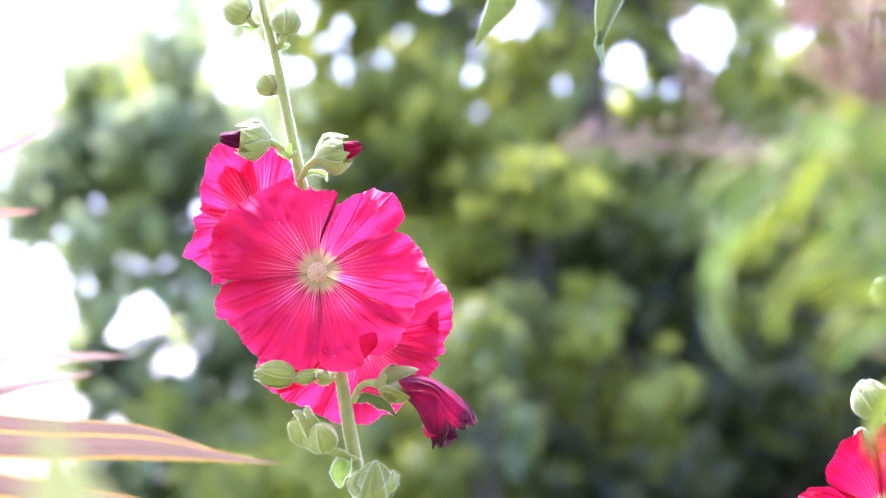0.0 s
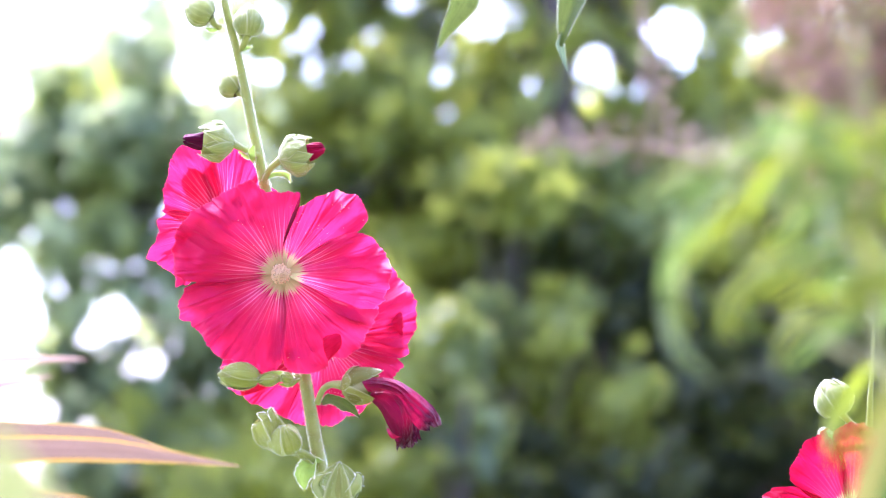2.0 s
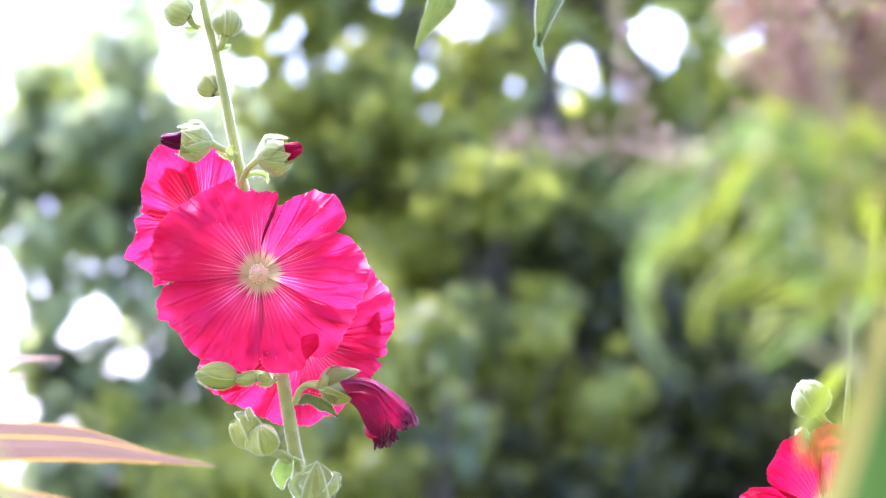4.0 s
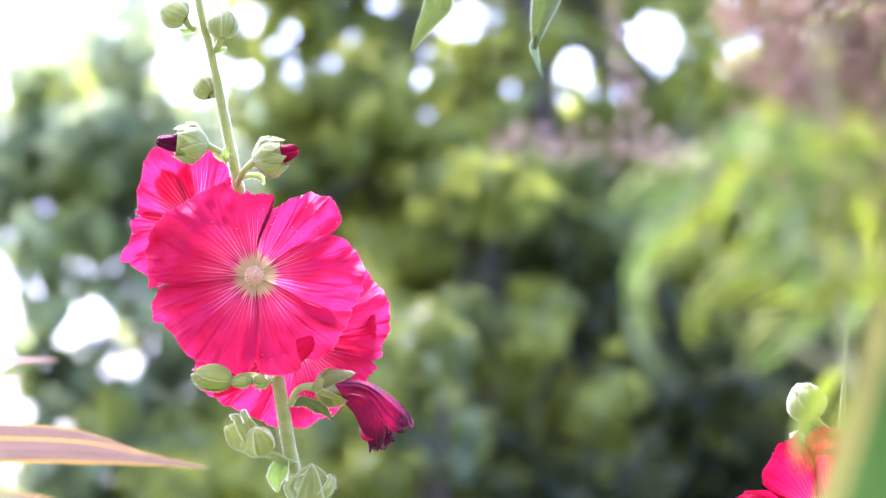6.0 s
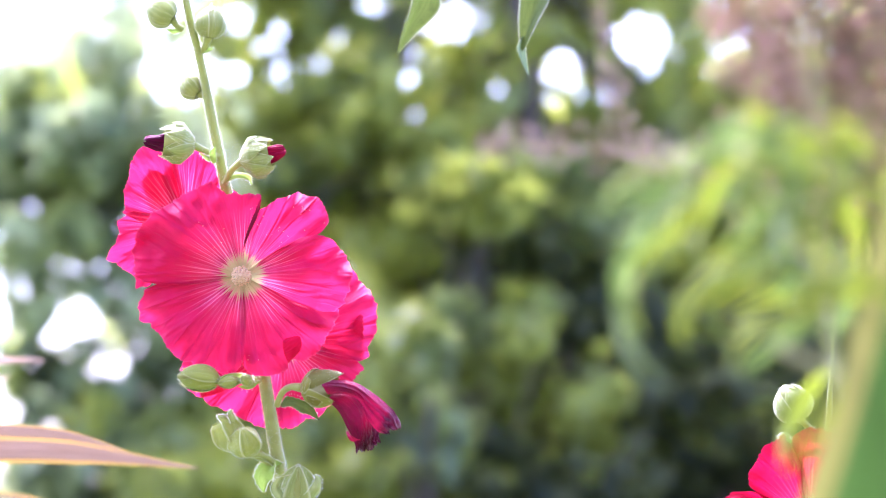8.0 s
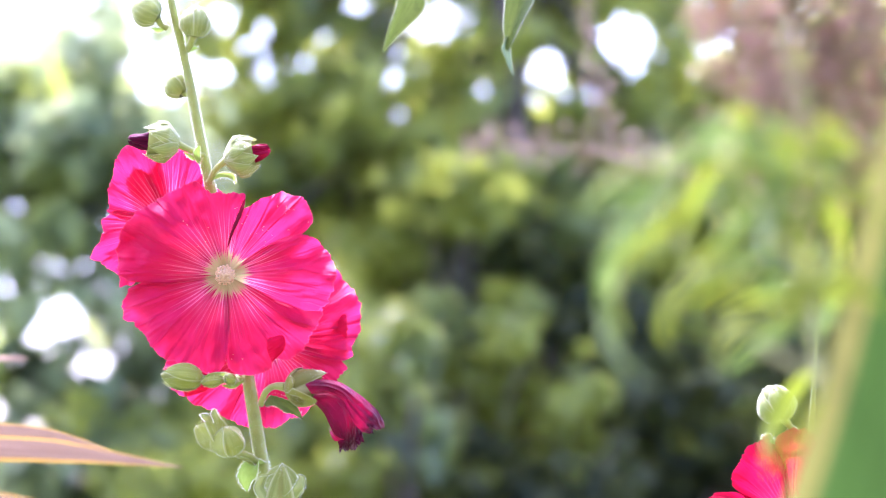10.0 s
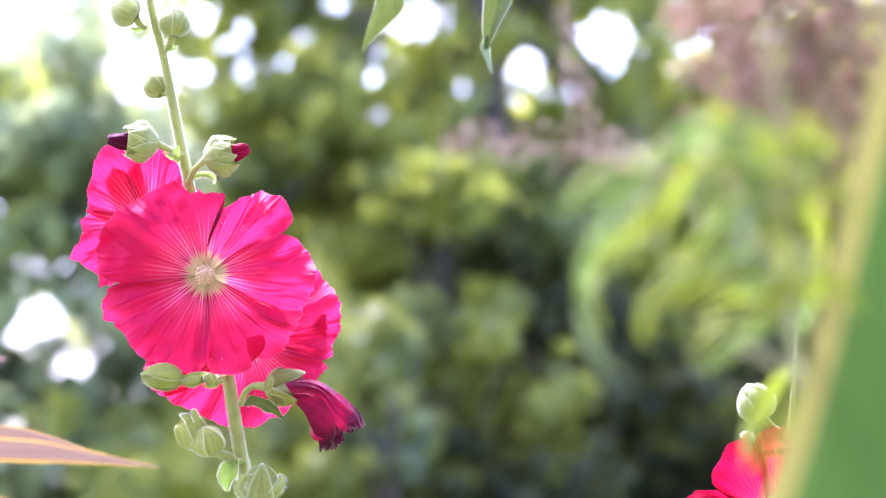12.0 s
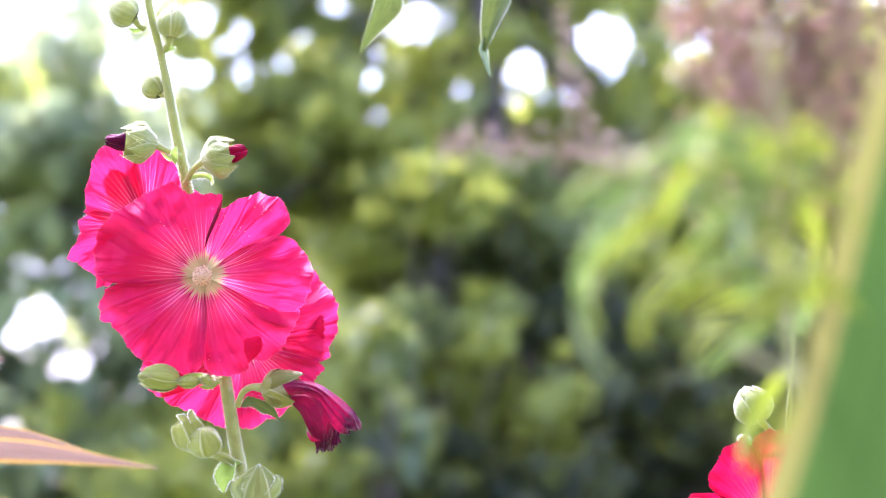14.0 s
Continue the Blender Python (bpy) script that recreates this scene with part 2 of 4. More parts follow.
PANICLE = green_material("faded_floret", (0.44, 0.31, 0.235), (0.50, 0.37, 0.285), (0.37, 0.25, 0.185), 300.0, 0.8, 0.65, 0.3)
PANICLE_DRY = green_material("dry_floret", (0.36, 0.27, 0.20), (0.42, 0.33, 0.25), (0.28, 0.21, 0.15), 300.0, 0.8, 0.5, 0.3)
TWIG = green_material("twig_bark", (0.30, 0.30, 0.14), (0.36, 0.36, 0.18), (0.22, 0.20, 0.10), 150.0, 0.8, 0.0, 0.1)
FLAX_MAUVE = blade_material("flax_mauve", (0.105, 0.070, 0.054), (0.148, 0.102, 0.078), (0.34, 0.21, 0.04), (0.10, 0.064, 0.040), 0.34, 0.40)
FLAX_ROSE = blade_material("flax_rose", (0.20, 0.135, 0.115), (0.26, 0.18, 0.155), (0.34, 0.25, 0.15), (0.17, 0.12, 0.10), 0.4)
FLAX_RED = blade_material("flax_red", (0.30, 0.10, 0.09), (0.36, 0.17, 0.15), (0.55, 0.30, 0.22), (0.40, 0.14, 0.12))
FLAX_GREEN = blade_material("flax_green", (0.038, 0.092, 0.014), (0.050, 0.112, 0.020), (0.36, 0.32, 0.15), (0.05, 0.13, 0.045), edge_at=0.47)
FLAX_CREAM = blade_material("flax_cream", (0.165, 0.165, 0.038), (0.195, 0.195, 0.048), (0.23, 0.235, 0.06), (0.23, 0.205, 0.07), edge_at=0.49)
FLAX_PALE = blade_material("flax_pale", (0.17, 0.205, 0.065), (0.215, 0.25, 0.09), (0.32, 0.29, 0.14), (0.16, 0.18, 0.065), edge_at=0.44)
BUSH_LEAF_DEEP = blade_material("bush_leaf_deep", (0.075, 0.12, 0.06), (0.105, 0.16, 0.08), (0.50, 0.54, 0.40), (0.07, 0.12, 0.065), 0.35, 0.475)
HANGING_LEAF = blade_material("hanging_leaf", (0.072, 0.105, 0.020), (0.100, 0.140, 0.028), (0.46, 0.50, 0.36), (0.05, 0.078, 0.016), 0.22, 0.47)
BARK = bark_material()
GROUND = ground_material()
LEAF_MID = leaf_material("foliage_mid", (0.098, 0.145, 0.108), (0.395, 0.455, 0.105), (0.53, 0.62, 0.13), 0.58, rough=0.4, spec=0.3)
LEAF_SOFT = leaf_material("foliage_soft", (0.100, 0.150, 0.080), (0.36, 0.425, 0.165), (0.39, 0.485, 0.24), 0.40, rough=0.4, spec=0.3)
LEAF_LIGHT = leaf_material("foliage_light", (0.16, 0.200, 0.058), (0.385, 0.43, 0.062), (0.54, 0.60, 0.085), 0.55, rough=0.4, spec=0.3)
# near-black leaf colour that stands in for the shaded depths of the foliage
LEAF_SHADED = leaf_material("foliage_shaded", (0.028, 0.040, 0.026), (0.095, 0.110, 0.032), (0.18, 0.21, 0.045), 0.4, 0.5, spec=0.12)


# ---- mesh helpers ----
BASES = {}


def thing(name, base, label, category, group="", kind=""):
    ob = new(name)
    ob.empty_display_size = 0.05
    ob.location = base
    BASES[ob.name] = Vector(base)
    return tagged(ob, label, category, group, kind)


def part(name, bm, material, parent, label="", smooth=True):
    """Links a bmesh, in world places, as one mesh under a thing or a part."""
    base = BASES[parent.name]
    bmesh.ops.translate(bm, verts=bm.verts, vec=-base)
    for f in bm.faces:
        f.smooth = smooth
    me = bpy.data.meshes.new(name)
    bm.to_mesh(me)
    bm.free()
    me.materials.append(material)
    ob = new(name, me)
    ob.parent = parent
    BASES[ob.name] = base
    return tagged(ob, label) if label else ob


def mesh_part(name, verts, faces, material, parent, label="", kind=""):
    """The same from arrays, for very many leaves."""
    base = BASES[parent.name]
    me = bpy.data.meshes.new(name)
    me.from_pydata((np.asarray(verts) - np.array(base)).tolist(), [], faces)
    me.materials.append(material)
    ob = new(name, me)
    ob.parent = parent
    BASES[ob.name] = base
    return tagged(ob, label, kind=kind)


def bench(x, z, y=0.0):
    """Millimetres from the middle of the great flower, across, up and away, in the plane that the lens is focused on."""
    return TILT @ Vector((-0.0555 + x / 1000, FOCUS + y / 1000, -0.0100 + z / 1000))


def tilted(x, y, z):
    """Metres right of the lens, away along its gaze, and above it."""
    return TILT @ Vector((x, y, z))


def spline(pts, n):
    """A smooth line of n + 1 points through pts."""
    pts = [Vector(p) for p in pts]
    gaps = [max((b - a).length, 1e-6) for a, b in zip(pts, pts[1:])]
    flow = [(b - a) / g for a, b, g in zip(pts, pts[1:], gaps)]
    tang = [flow[0]] + [(flow[k] * gaps[k + 1] + flow[k + 1] * gaps[k]) / (gaps[k] + gaps[k + 1]) for k in range(len(flow) - 1)] + [flow[-1]]
    out = []
    for i in range(n + 1):
        f = i / n * (len(pts) - 1)
        k = min(int(f), len(pts) - 2)
        t = f - k
        a, b, m0, m1 = pts[k], pts[k + 1], tang[k] * gaps[k], tang[k + 1] * gaps[k]
        out.append(a * (2 * t ** 3 - 3 * t * t + 1) + m0 * (t ** 3 - 2 * t * t + t) + b * (3 * t * t - 2 * t ** 3) + m1 * (t ** 3 - t * t))
    return out


def lerp_list(values, f):
    x = f * (len(values) - 1)
    k = min(int(x), len(values) - 2)
    return values[k] + (values[k + 1] - values[k]) * (x - k)


def grid(bm, nu, nv, place, uvs=None):
    """A sheet of nu by nv cells; place(u, v) gives each corner."""
    layer = bm.loops.layers.uv.verify()
    vs = [[bm.verts.new(place(i / nu, j / nv)) for j in range(nv + 1)] for i in range(nu + 1)]
    for i in range(nu):
        for j in range(nv):
            f = bm.faces.new((vs[i][j], vs[i + 1][j], vs[i + 1][j + 1], vs[i][j + 1]))
            for lp, (a, b) in zip(f.loops, ((i, j), (i + 1, j), (i + 1, j + 1), (i, j + 1))):
                lp[layer].uv = uvs(a / nu, b / nv) if uvs else (a / nu, b / nv)
    return bm


def tube(bm, pts, radii, n=24, sides=10, lump=0.0):
    line = spline(pts, n)
    ref = Vector((0.3, 1.0, 0.2)).normalized()
    rings = []
    for i, p in enumerate(line):
        d = (line[min(i + 1, n)] - line[max(i - 1, 0)]).normalized()
        a = d.cross(ref).normalized()
        b = d.cross(a)
        r = lerp_list(radii, i / n)
        if lump:
            r *= 1 + lump * noise.noise(p * (0.8 / max(r, 1e-4)))
        rings.append([bm.verts.new(p + (a * math.cos(w) + b * math.sin(w)) * r)
                      for w in (2 * math.pi * k / sides for k in range(sides))])
    for p, q in zip(rings, rings[1:]):
        for k in range(sides):
            bm.faces.new((p[k], p[(k + 1) % sides], q[(k + 1) % sides], q[k]))
    bm.faces.new(rings[0][::-1]), bm.faces.new(rings[-1])
    return bm


def strip(bm, pts, widths, side, n=28, across=6, fold=0.25, wave=0.0, seed=0.0, teeth=0.0, band=(0.0, 1.0)):
    """A leaf along a line: its half-widths, the way its blade spreads, and how far it is folded along the midrib."""
    line = spline(pts, n)
    side = Vector(side).normalized()

    def place(u, v):
        i = round(u * n)
        d = (line[min(i + 1, n)] - line[max(i - 1, 0)]).normalized()
        s = (side - d * side.dot(d)).normalized()
        up = d.cross(s)
        w = lerp_list(widths, u) * (1 + teeth * (((u * 11) % 1.0) - 0.5))
        b = 2 * (band[0] + (band[1] - band[0]) * v) - 1
        ripple = wave * w * math.sin(9 * u + 4 * b + seed) * abs(b)
        return line[i] + s * (b * w) + up * (abs(b) * w * fold + ripple)

    return grid(bm, n, across, place, lambda a, b: (band[0] + (band[1] - band[0]) * b, a))


def axes(axis):
    d = Vector(axis).normalized()
    a = d.cross(Vector((0.2, 0.1, 1.0))).normalized()
    return d, a, d.cross(a)


def fuzz(bm, spots, length, width, rng):
    """Short pale hairs on a list of (place, normal)."""
    for p, nrm in spots:
        d = (nrm + Vector((rng.gauss(0, .12), rng.gauss(0, .12), rng.gauss(0, .12)))).normalized()
        s = d.cross(Vector((rng.gauss(0, 1), rng.gauss(0, 1), rng.gauss(0, 1)))).normalized() * width
        ln = length * rng.uniform(0.5, 1.3)
        bm.faces.new((bm.verts.new(p - s), bm.verts.new(p + s), bm.verts.new(p + d * ln)))
    return bm


# ---- ground ----
bm = bmesh.new()
grid(bm, 60, 60, lambda u, v: Vector(((u - .5) * 3000 * abs(2 * u - 1) ** 1.5, (v - .5) * 3000 * abs(2 * v - 1) ** 1.5, 0)))
me = bpy.data.meshes.new("ground")
bm.to_mesh(me)
bm.free()
me.materials.append(GROUND)
tagged(new("ground", me), "rough garden lawn with bare earth patches", "ground", kind="structure")


# ---- unseen wall, added behind the lens to cut the frontal light ----
def wall_material():
    k = Nodes("weathered_wall")
    big, small = k.noise(k.coords(), 0.9, 4.0), k.noise(k.coords(), 35.0, 4.0)
    colour = k.mix(k.step(big, 0.35, 0.65), (0.13, 0.115, 0.095), (0.19, 0.17, 0.14))
    colour = k.mix(k.math("MULTIPLY", k.step(small, 0.45, 0.7), 0.4), colour, (0.09, 0.095, 0.06))
    return k.finish(colour, 0.9, k.bump(small, 0.5, 0.01))


bm = bmesh.new()
bmesh.ops.create_cube(bm, size=1.0, matrix=Matrix.Translation((0, -2.6, 2.3)) @ Matrix.Diagonal((16.0, 0.3, 4.6, 1.0)))
bmesh.ops.bevel(bm, geom=bm.edges[:], offset=0.02, segments=2, affect="EDGES")
me = bpy.data.meshes.new("wall_light_block")
bm.to_mesh(me)
bm.free()
me.materials.append(wall_material())
tagged(new("wall_light_block", me), "unseen brown wall added to cut the front light", "wall", kind="structure")


# ---- hollyhock ----
def petal(bm, mid, rim, layer, rng, cup=12.0, tip=(0.0, 0.0), ruffle=1.0, arch=4.0):
    """One petal in millimetres round the flower's middle: rim gives its edge, angle by angle, from one side to the other."""
    angles = [r[0] for r in rim]
    reach = [r[1] for r in rim]
    a0, a1 = angles[0], angles[-1]
    ph = rng.uniform(0, 6)

    def place(u, v):
        ang = a0 + (a1 - a0) * u
        r = float(np.interp(ang, angles, reach))
        r *= 1 + 0.022 * noise.noise(Vector((ang * 0.22, ph, 0))) + 0.018 * noise.noise(Vector((ang * 0.6, ph, 4))) + 0.010 * noise.noise(Vector((ang * 1.7, ph, 8)))
        s = v ** 0.9
        w = r * s / 45.0
        ca, sa = math.cos(radians(ang)), math.sin(radians(ang))
        y = cup * max(0.0, 1 - w * 1.25) ** 1.5
        y += layer[0] * min(1, w * 2) + 3.2 * layer[1] * (2 * u - 1) * min(1, w * 3) ** 0.7
        y += ruffle * w ** 1.6 * (4.2 * math.sin(ang * 0.115 + ph) + 2.6 * math.sin(ang * 0.27 + ph * 2 + 2 * noise.noise(Vector((ang * 0.03, ph, 1)))))
        y += w ** 1.1 * 0.08 * math.sin(ang * 0.9 + 8 * noise.noise(Vector((ang * 0.05, ph, s))))
        y += ruffle * 8.0 * w * noise.noise(Vector((ca * w * 2.2, sa * w * 2.2, ph)))
        y += ruffle * 4.0 * w ** 2 * noise.noise(Vector((ca * w * 6.5, sa * w * 6.5, ph + 9)))
        y -= ruffle * 0.9 * w ** 1.2 * max(0.0, 1 - 1.6 * abs(noise.noise(Vector((ang * 0.075, ph * 3, s * 0.9))))) ** 4
        y += ruffle * 0.4 * w ** 1.5 * max(0.0, 1 - 1.6 * abs(noise.noise(Vector((ang * 0.16, ph * 5, s * 1.5))))) ** 4
        thin = max(0.0, 1 - 7 * abs(noise.noise(Vector((ang * 0.085, ph * 3, s * 1.1)))))
        y -= ruffle * 1.5 * w ** 1.3 * thin
        y += arch * (2 * u - 1) ** 2 * min(1, w * 2.5) + 3.5 * max(0.0, w - 0.62) ** 2 / 0.14
        y += tip[0] * ca * w + tip[1] * sa * w
        if s > 0.88:
            y += (s - 0.88) / 0.12 * 2.2 * noise.noise(Vector((ang * 0.09, ph, 11))) * ruffle
        return bench(mid[0] + r * s * ca, mid[1] + r * s * sa, mid[2] + y)

    grid(bm, 150, 34, place, lambda u, v: ((a0 + (a1 - a0) * u) / 57.3, v * float(np.interp(a0 + (a1 - a0) * u, angles, reach)) / 45.0))
    inner, outer = bm.loops.layers.uv.verify(), bm.loops.layers.uv.new("rim")
    for f in bm.faces:
        for lp in f.loops:
            a, far = lp[inner].uv
            lp[outer].uv = (a, far * 45.0 / float(np.interp(a * 57.3, angles, reach)))
    return bm


def stamen_column(bm, mid, rng):
    """The pollen-covered column in the throat: a stub with many small grains."""
    tip = bench(mid[0], mid[1], mid[2] - 6)
    root = bench(mid[0], mid[1], mid[2] + 12)
    tube(bm, [root, (root + tip) / 2, tip], [0.0034, 0.0032, 0.0020], 6, 12)
    d, a, b = axes(tip - root)
    for i in range(240):
        w, h = rng.uniform(0, 6.28), rng.uniform(0.0, 1.0)
        r = 0.0043 * math.sqrt(max(0.05, 1 - h * h)) * rng.uniform(0.8, 1.05)
        c = tip - d * 0.005 + d * (h * 0.008) + (a * math.cos(w) + b * math.sin(w)) * r
        bmesh.ops.create_icosphere(bm, subdivisions=1, radius=rng.uniform(0.0003, 0.00055), matrix=Matrix.Translation(c))
    return bm


def flower(parent, mid, petals, material, seed, label, **shape):
    rng = random.Random(seed)
    fl = part("flower", stamen_column(bmesh.new(), mid, rng), POLLEN, parent, label)
    for rim, layer in petals:
        part("petal", petal(bmesh.new(), mid, rim, layer, rng, **shape), material, fl)
    return fl


def bud(parent, mid, axis, radius, length, stem, seed, tip=None, tip_len=0.0, openness=0.0, label="", sepals=5, hairs=400, pleat=0.12, skin=None, slim=1.0, cone=False):
    """A bud: a core, overlapping sepals, a bent stem. mid and stem in millimetres; axis points from stem to tip."""
    rng = random.Random(seed)
    c = bench(*mid)
    d, a, b = axes(TILT.to_3x3() @ Vector((axis[0], axis[2] if len(axis) > 2 else 0.0, axis[1])))
    R, L = radius / 1000, length / 1000
    turn = rng.uniform(0, 6.28)

    def profile(s):
        if cone:
            return R * min(1.0, 0.35 + 2.2 * s) ** 0.7 * (1 - max(0.0, s - 0.30) / 0.70) ** 0.85
        if tip:
            return R * min(1.0, 0.25 + 2.6 * s) ** 0.75 * (1 - 1.15 * max(0.0, s - 0.42) ** 1.5)
        return R * (max(0.0, math.sin(math.pi * min(1, 0.06 + 0.94 * s) ** 0.8)) ** 0.62)

    def shell(s, w, grow):
        return c + d * (L * (s - 0.5)) + (a * math.cos(w) + b * math.sin(w)) * (profile(s) * grow + 0.0002)

    bm = grid(bmesh.new(), 24, 14, lambda u, v: shell(v * (0.72 if tip else 1.0), u * 6.2832, 0.93))
    body = part("bud", bm, BUD, parent, label)
    spots = []
    top = 1.0 if not tip else 0.86
    valved = pleat >= 0.2      # sepals that meet in raised seams
    for k in range(sepals):
        w0 = turn + k * 6.2832 / sepals
        wide = 6.2832 / sepals * (0.5 if valved else 0.66)
        reach = 1.0 if valved else top * (rng.uniform(0.92, 1.0) if not tip else rng.uniform(0.76, 0.98))

        def place(u, v, w0=w0, wide=wide, reach=reach, k=k):
            q = 2 * u - 1
            s = v * reach
            half = wide if valved else wide * (1 - v ** 4) ** 0.8 if not tip else wide * 1.35 * (1 - v ** 1.7) ** 0.8
            w = w0 + q * half
            ridge = 1.0 + (-0.45 * pleat * v if valved else 0.05) * (1 - q * q) * math.sin(math.pi * v) + (0.0 if valved else 0.10 * (k % 2) + 0.03 * q) + pleat * abs(q) ** (2.2 if cone else 4 if valved else 2.5) * v * (1.8 if valved else 1)
            p = shell(s, w, ridge) + (a * math.cos(w) + b * math.sin(w)) * (R * openness * v ** 5)
            return p + d * (0.02 * L * noise.noise(Vector((u * 3, v * 3, seed + k))))

        bm = grid(bmesh.new(), 10, 14, place)
        bm.normal_update()
        for f in bm.faces:
            f_c = f.calc_center_median()
            for _ in range(hairs // 90):
                e = [rng.random() ** 2 for _ in f.verts]
                spots.append((sum((w.co * k for w, k in zip(f.verts, e)), Vector()) / sum(e), (f_c - c).normalized()))
        part("sepal", bm, skin or SEPAL, body)
    for k in range(7 if tip else 0):
        w0, reach = turn + 0.4 + k * 6.2832 / 7, rng.uniform(0.52, 0.66)

        def scale(u, v, w0=w0, reach=reach, k=k):
            q = 2 * u - 1
            w = w0 + q * 0.50 * (1 - v ** 1.5) ** 0.9
            return shell(0.03 + v * reach, w, 1.10 + 0.06 * (1 - q * q) + 0.05 * (k % 2) + 0.06 * v)

        part("bract", grid(bmesh.new(), 8, 10, scale), SEPAL, body)
    if tip:
        t_mat = tip
        tl = tip_len / 1000

        def furl(u, v):
            w = u * 6.2832
            s = 0.45 + v * 0.55
            r = R * 0.54 * (1 - ((s - 0.45) / 0.55) ** 2.0 * 0.50)
            r *= 1 + 0.14 * math.sin(3 * w + 6 * v) + 0.06 * math.sin(7 * w - 4 * v)
            if v > 0.96:
                r *= 0.3
            return c + d * (L * -0.05 + (tl + L * 0.5) * v * (1 - 0.06 * math.sin(3 * w + 1))) + (a * math.cos(w) + b * math.sin(w)) * r

        part("furled_petals", grid(bmesh.new(), 40, 16, furl, lambda u, v: (u * 6.28, 0.3 + 0.7 * v)), t_mat, body)
    if stem:
        pts = [bench(*p) for p in stem] + [c - d * (L * 0.46)]
        bm = tube(bmesh.new(), pts, [r * slim for r in (0.0016, 0.0013, 0.0014, 0.0019)], 18, 10)
        bm.normal_update()
        for f in bm.faces:
            for _ in range(2):
                spots.append((f.verts[0].co.lerp(f.verts[2].co, rng.random()), f.normal.copy()))
        part("pedicel", bm, STALK, body)
    if hairs:
        part("down", fuzz(bmesh.new(), spots, 0.00078, 0.000017, rng), DOWN, body)
    return body


def leaflet(parent, pts, widths, side, material, name="bract", label="", fold=0.3, wave=0.25, seed=0.0, hairs=0):
    """A small leaf with a toothed edge; pts in millimetres."""
    bm = strip(bmesh.new(), [bench(*p) for p in pts], [w / 1000 for w in widths], TILT.to_3x3() @ Vector(side), 44, 6, fold, wave, seed, 0.22 if max(widths) > 3 else 0.0)
    ob = part(name, bm, material, parent, label)
    if hairs:
        rng = random.Random(seed)
        spots = []
        line = spline([bench(*p) for p in pts], 60)
        for i in range(hairs):
            k = rng.randrange(60)
            s = rng.choice((-1, 1))
            dd = (line[k + 1] - line[k]).normalized()
            sd = TILT.to_3x3() @ Vector(side)
            sd = (sd - dd * sd.dot(dd)).normalized() * s
            spots.append((line[k] + sd * lerp_list(widths, k / 60) / 1000, sd))
        part("down", fuzz(bmesh.new(), spots, 0.0009, 0.0001, rng), DOWN, ob)
    return ob


FRONT = []
FRONT.append(([(26, 10), (29, 40), (32, 45.7), (45, 48.5), (57, 44.5), (66, 37), (71, 32), (78, 29), (86, 22), (93, 8)], (6.5, 0.4)))
FRONT.append(([(-30, 8), (-27, 24), (-24, 38), (-21, 44), (-15, 47.2), (-6, 48), (0, 48.8), (8, 47.5), (13, 46), (24, 42.5), (29, 38), (33, 31), (36, 23), (40, 8)], (0.2, -0.6)))
FRONT.append(([(73, 8), (75, 30), (75.6, 36.8), (82, 36.4), (90, 36.2), (100, 36.9), (104, 39.5), (108, 43), (112, 44.2), (122, 44), (133, 44.7), (147, 48.5), (157, 52), (168, 50.2), (180, 48), (184, 43), (188, 28), (193, 9)], (0.6, 1.8)))
FRONT.append(([(179, 9), (184, 34), (188, 44), (195, 48), (204, 50.5), (207, 47), (213, 45.2), (221, 44.5), (229, 46.2), (240, 44.5), (250, 45), (260, 44), (266, 43.5), (270, 40), (274, 25), (278, 8)], (4.2, -1.4)))
FRONT.append(([(266, 8), (269, 34), (272, 41), (276, 43.7), (284, 45.5), (292, 46.5), (296.5, 46), (299, 42), (302, 43.5), (306, 46.5), (311, 47.5), (316, 47.5), (326, 46), (335, 46.5), (341, 45), (347, 32), (352, 9)], (2.6, 0.8)))
UPPER = []
UPPER.append(([(40, 8), (53, 26), (66, 31), (80, 34), (96, 35), (103, 31), (110, 29), (116, 25), (121, 18), (125, 8)], (1.0, 1.5)))
UPPER.append(([(92, 8), (97, 26), (103, 35.5), (112, 36.5), (119, 39.5), (124, 38), (136, 34), (150, 31), (160, 28.5), (169, 27.5), (176, 20), (184, 8)], (0.0, -1.5)))
UPPER.append(([(158, 8), (165, 24), (172, 27), (178, 30.5), (186, 29), (196, 31), (201, 36), (204, 38.5), (209, 35.5), (216, 34), (226, 32), (233, 36), (240, 31), (252, 8)], (-1.0, 1.0)))
UPPER.append(([(236, 8), (245, 30), (290, 30), (320, 28), (330, 8)], (2.0, 1.0)))
UPPER.append(([(310, 8), (325, 28), (380, 28), (410, 26), (416, 8)], (2.0, 1.0)))
UPPER.append(([(106, 8), (111, 23), (121, 30), (133, 29), (145, 21), (150, 8)], (3.5, 0.5)))
UPPER.append(([(38, 8), (45, 23), (57, 29), (69, 24), (75, 8)], (3.5, 0.5)))
LOWER = []
LOWER.append(([(-26, 8), (-17, 30), (0, 36.5), (16, 38), (30, 34), (39, 20), (45, 8)], (4.0, 0.5)))
LOWER.append(([(-22, 8), (-14, 36), (-10, 40), (-4, 38.5), (2, 41), (8, 43), (16, 44), (26, 46.5), (36, 44.5), (46, 45.5), (52, 42), (58, 8)], (-0.5, 1.5)))
LOWER.append(([(40, 8), (50, 36), (90, 38), (120, 40), (130, 8)], (2.0, 1.0)))
LOWER.append(([(120, 8), (130, 40), (150, 42), (175, 44), (190, 44.5), (195, 47.5), (205, 48), (214, 45), (220, 36), (228, 8)], (1.0, -1.0)))
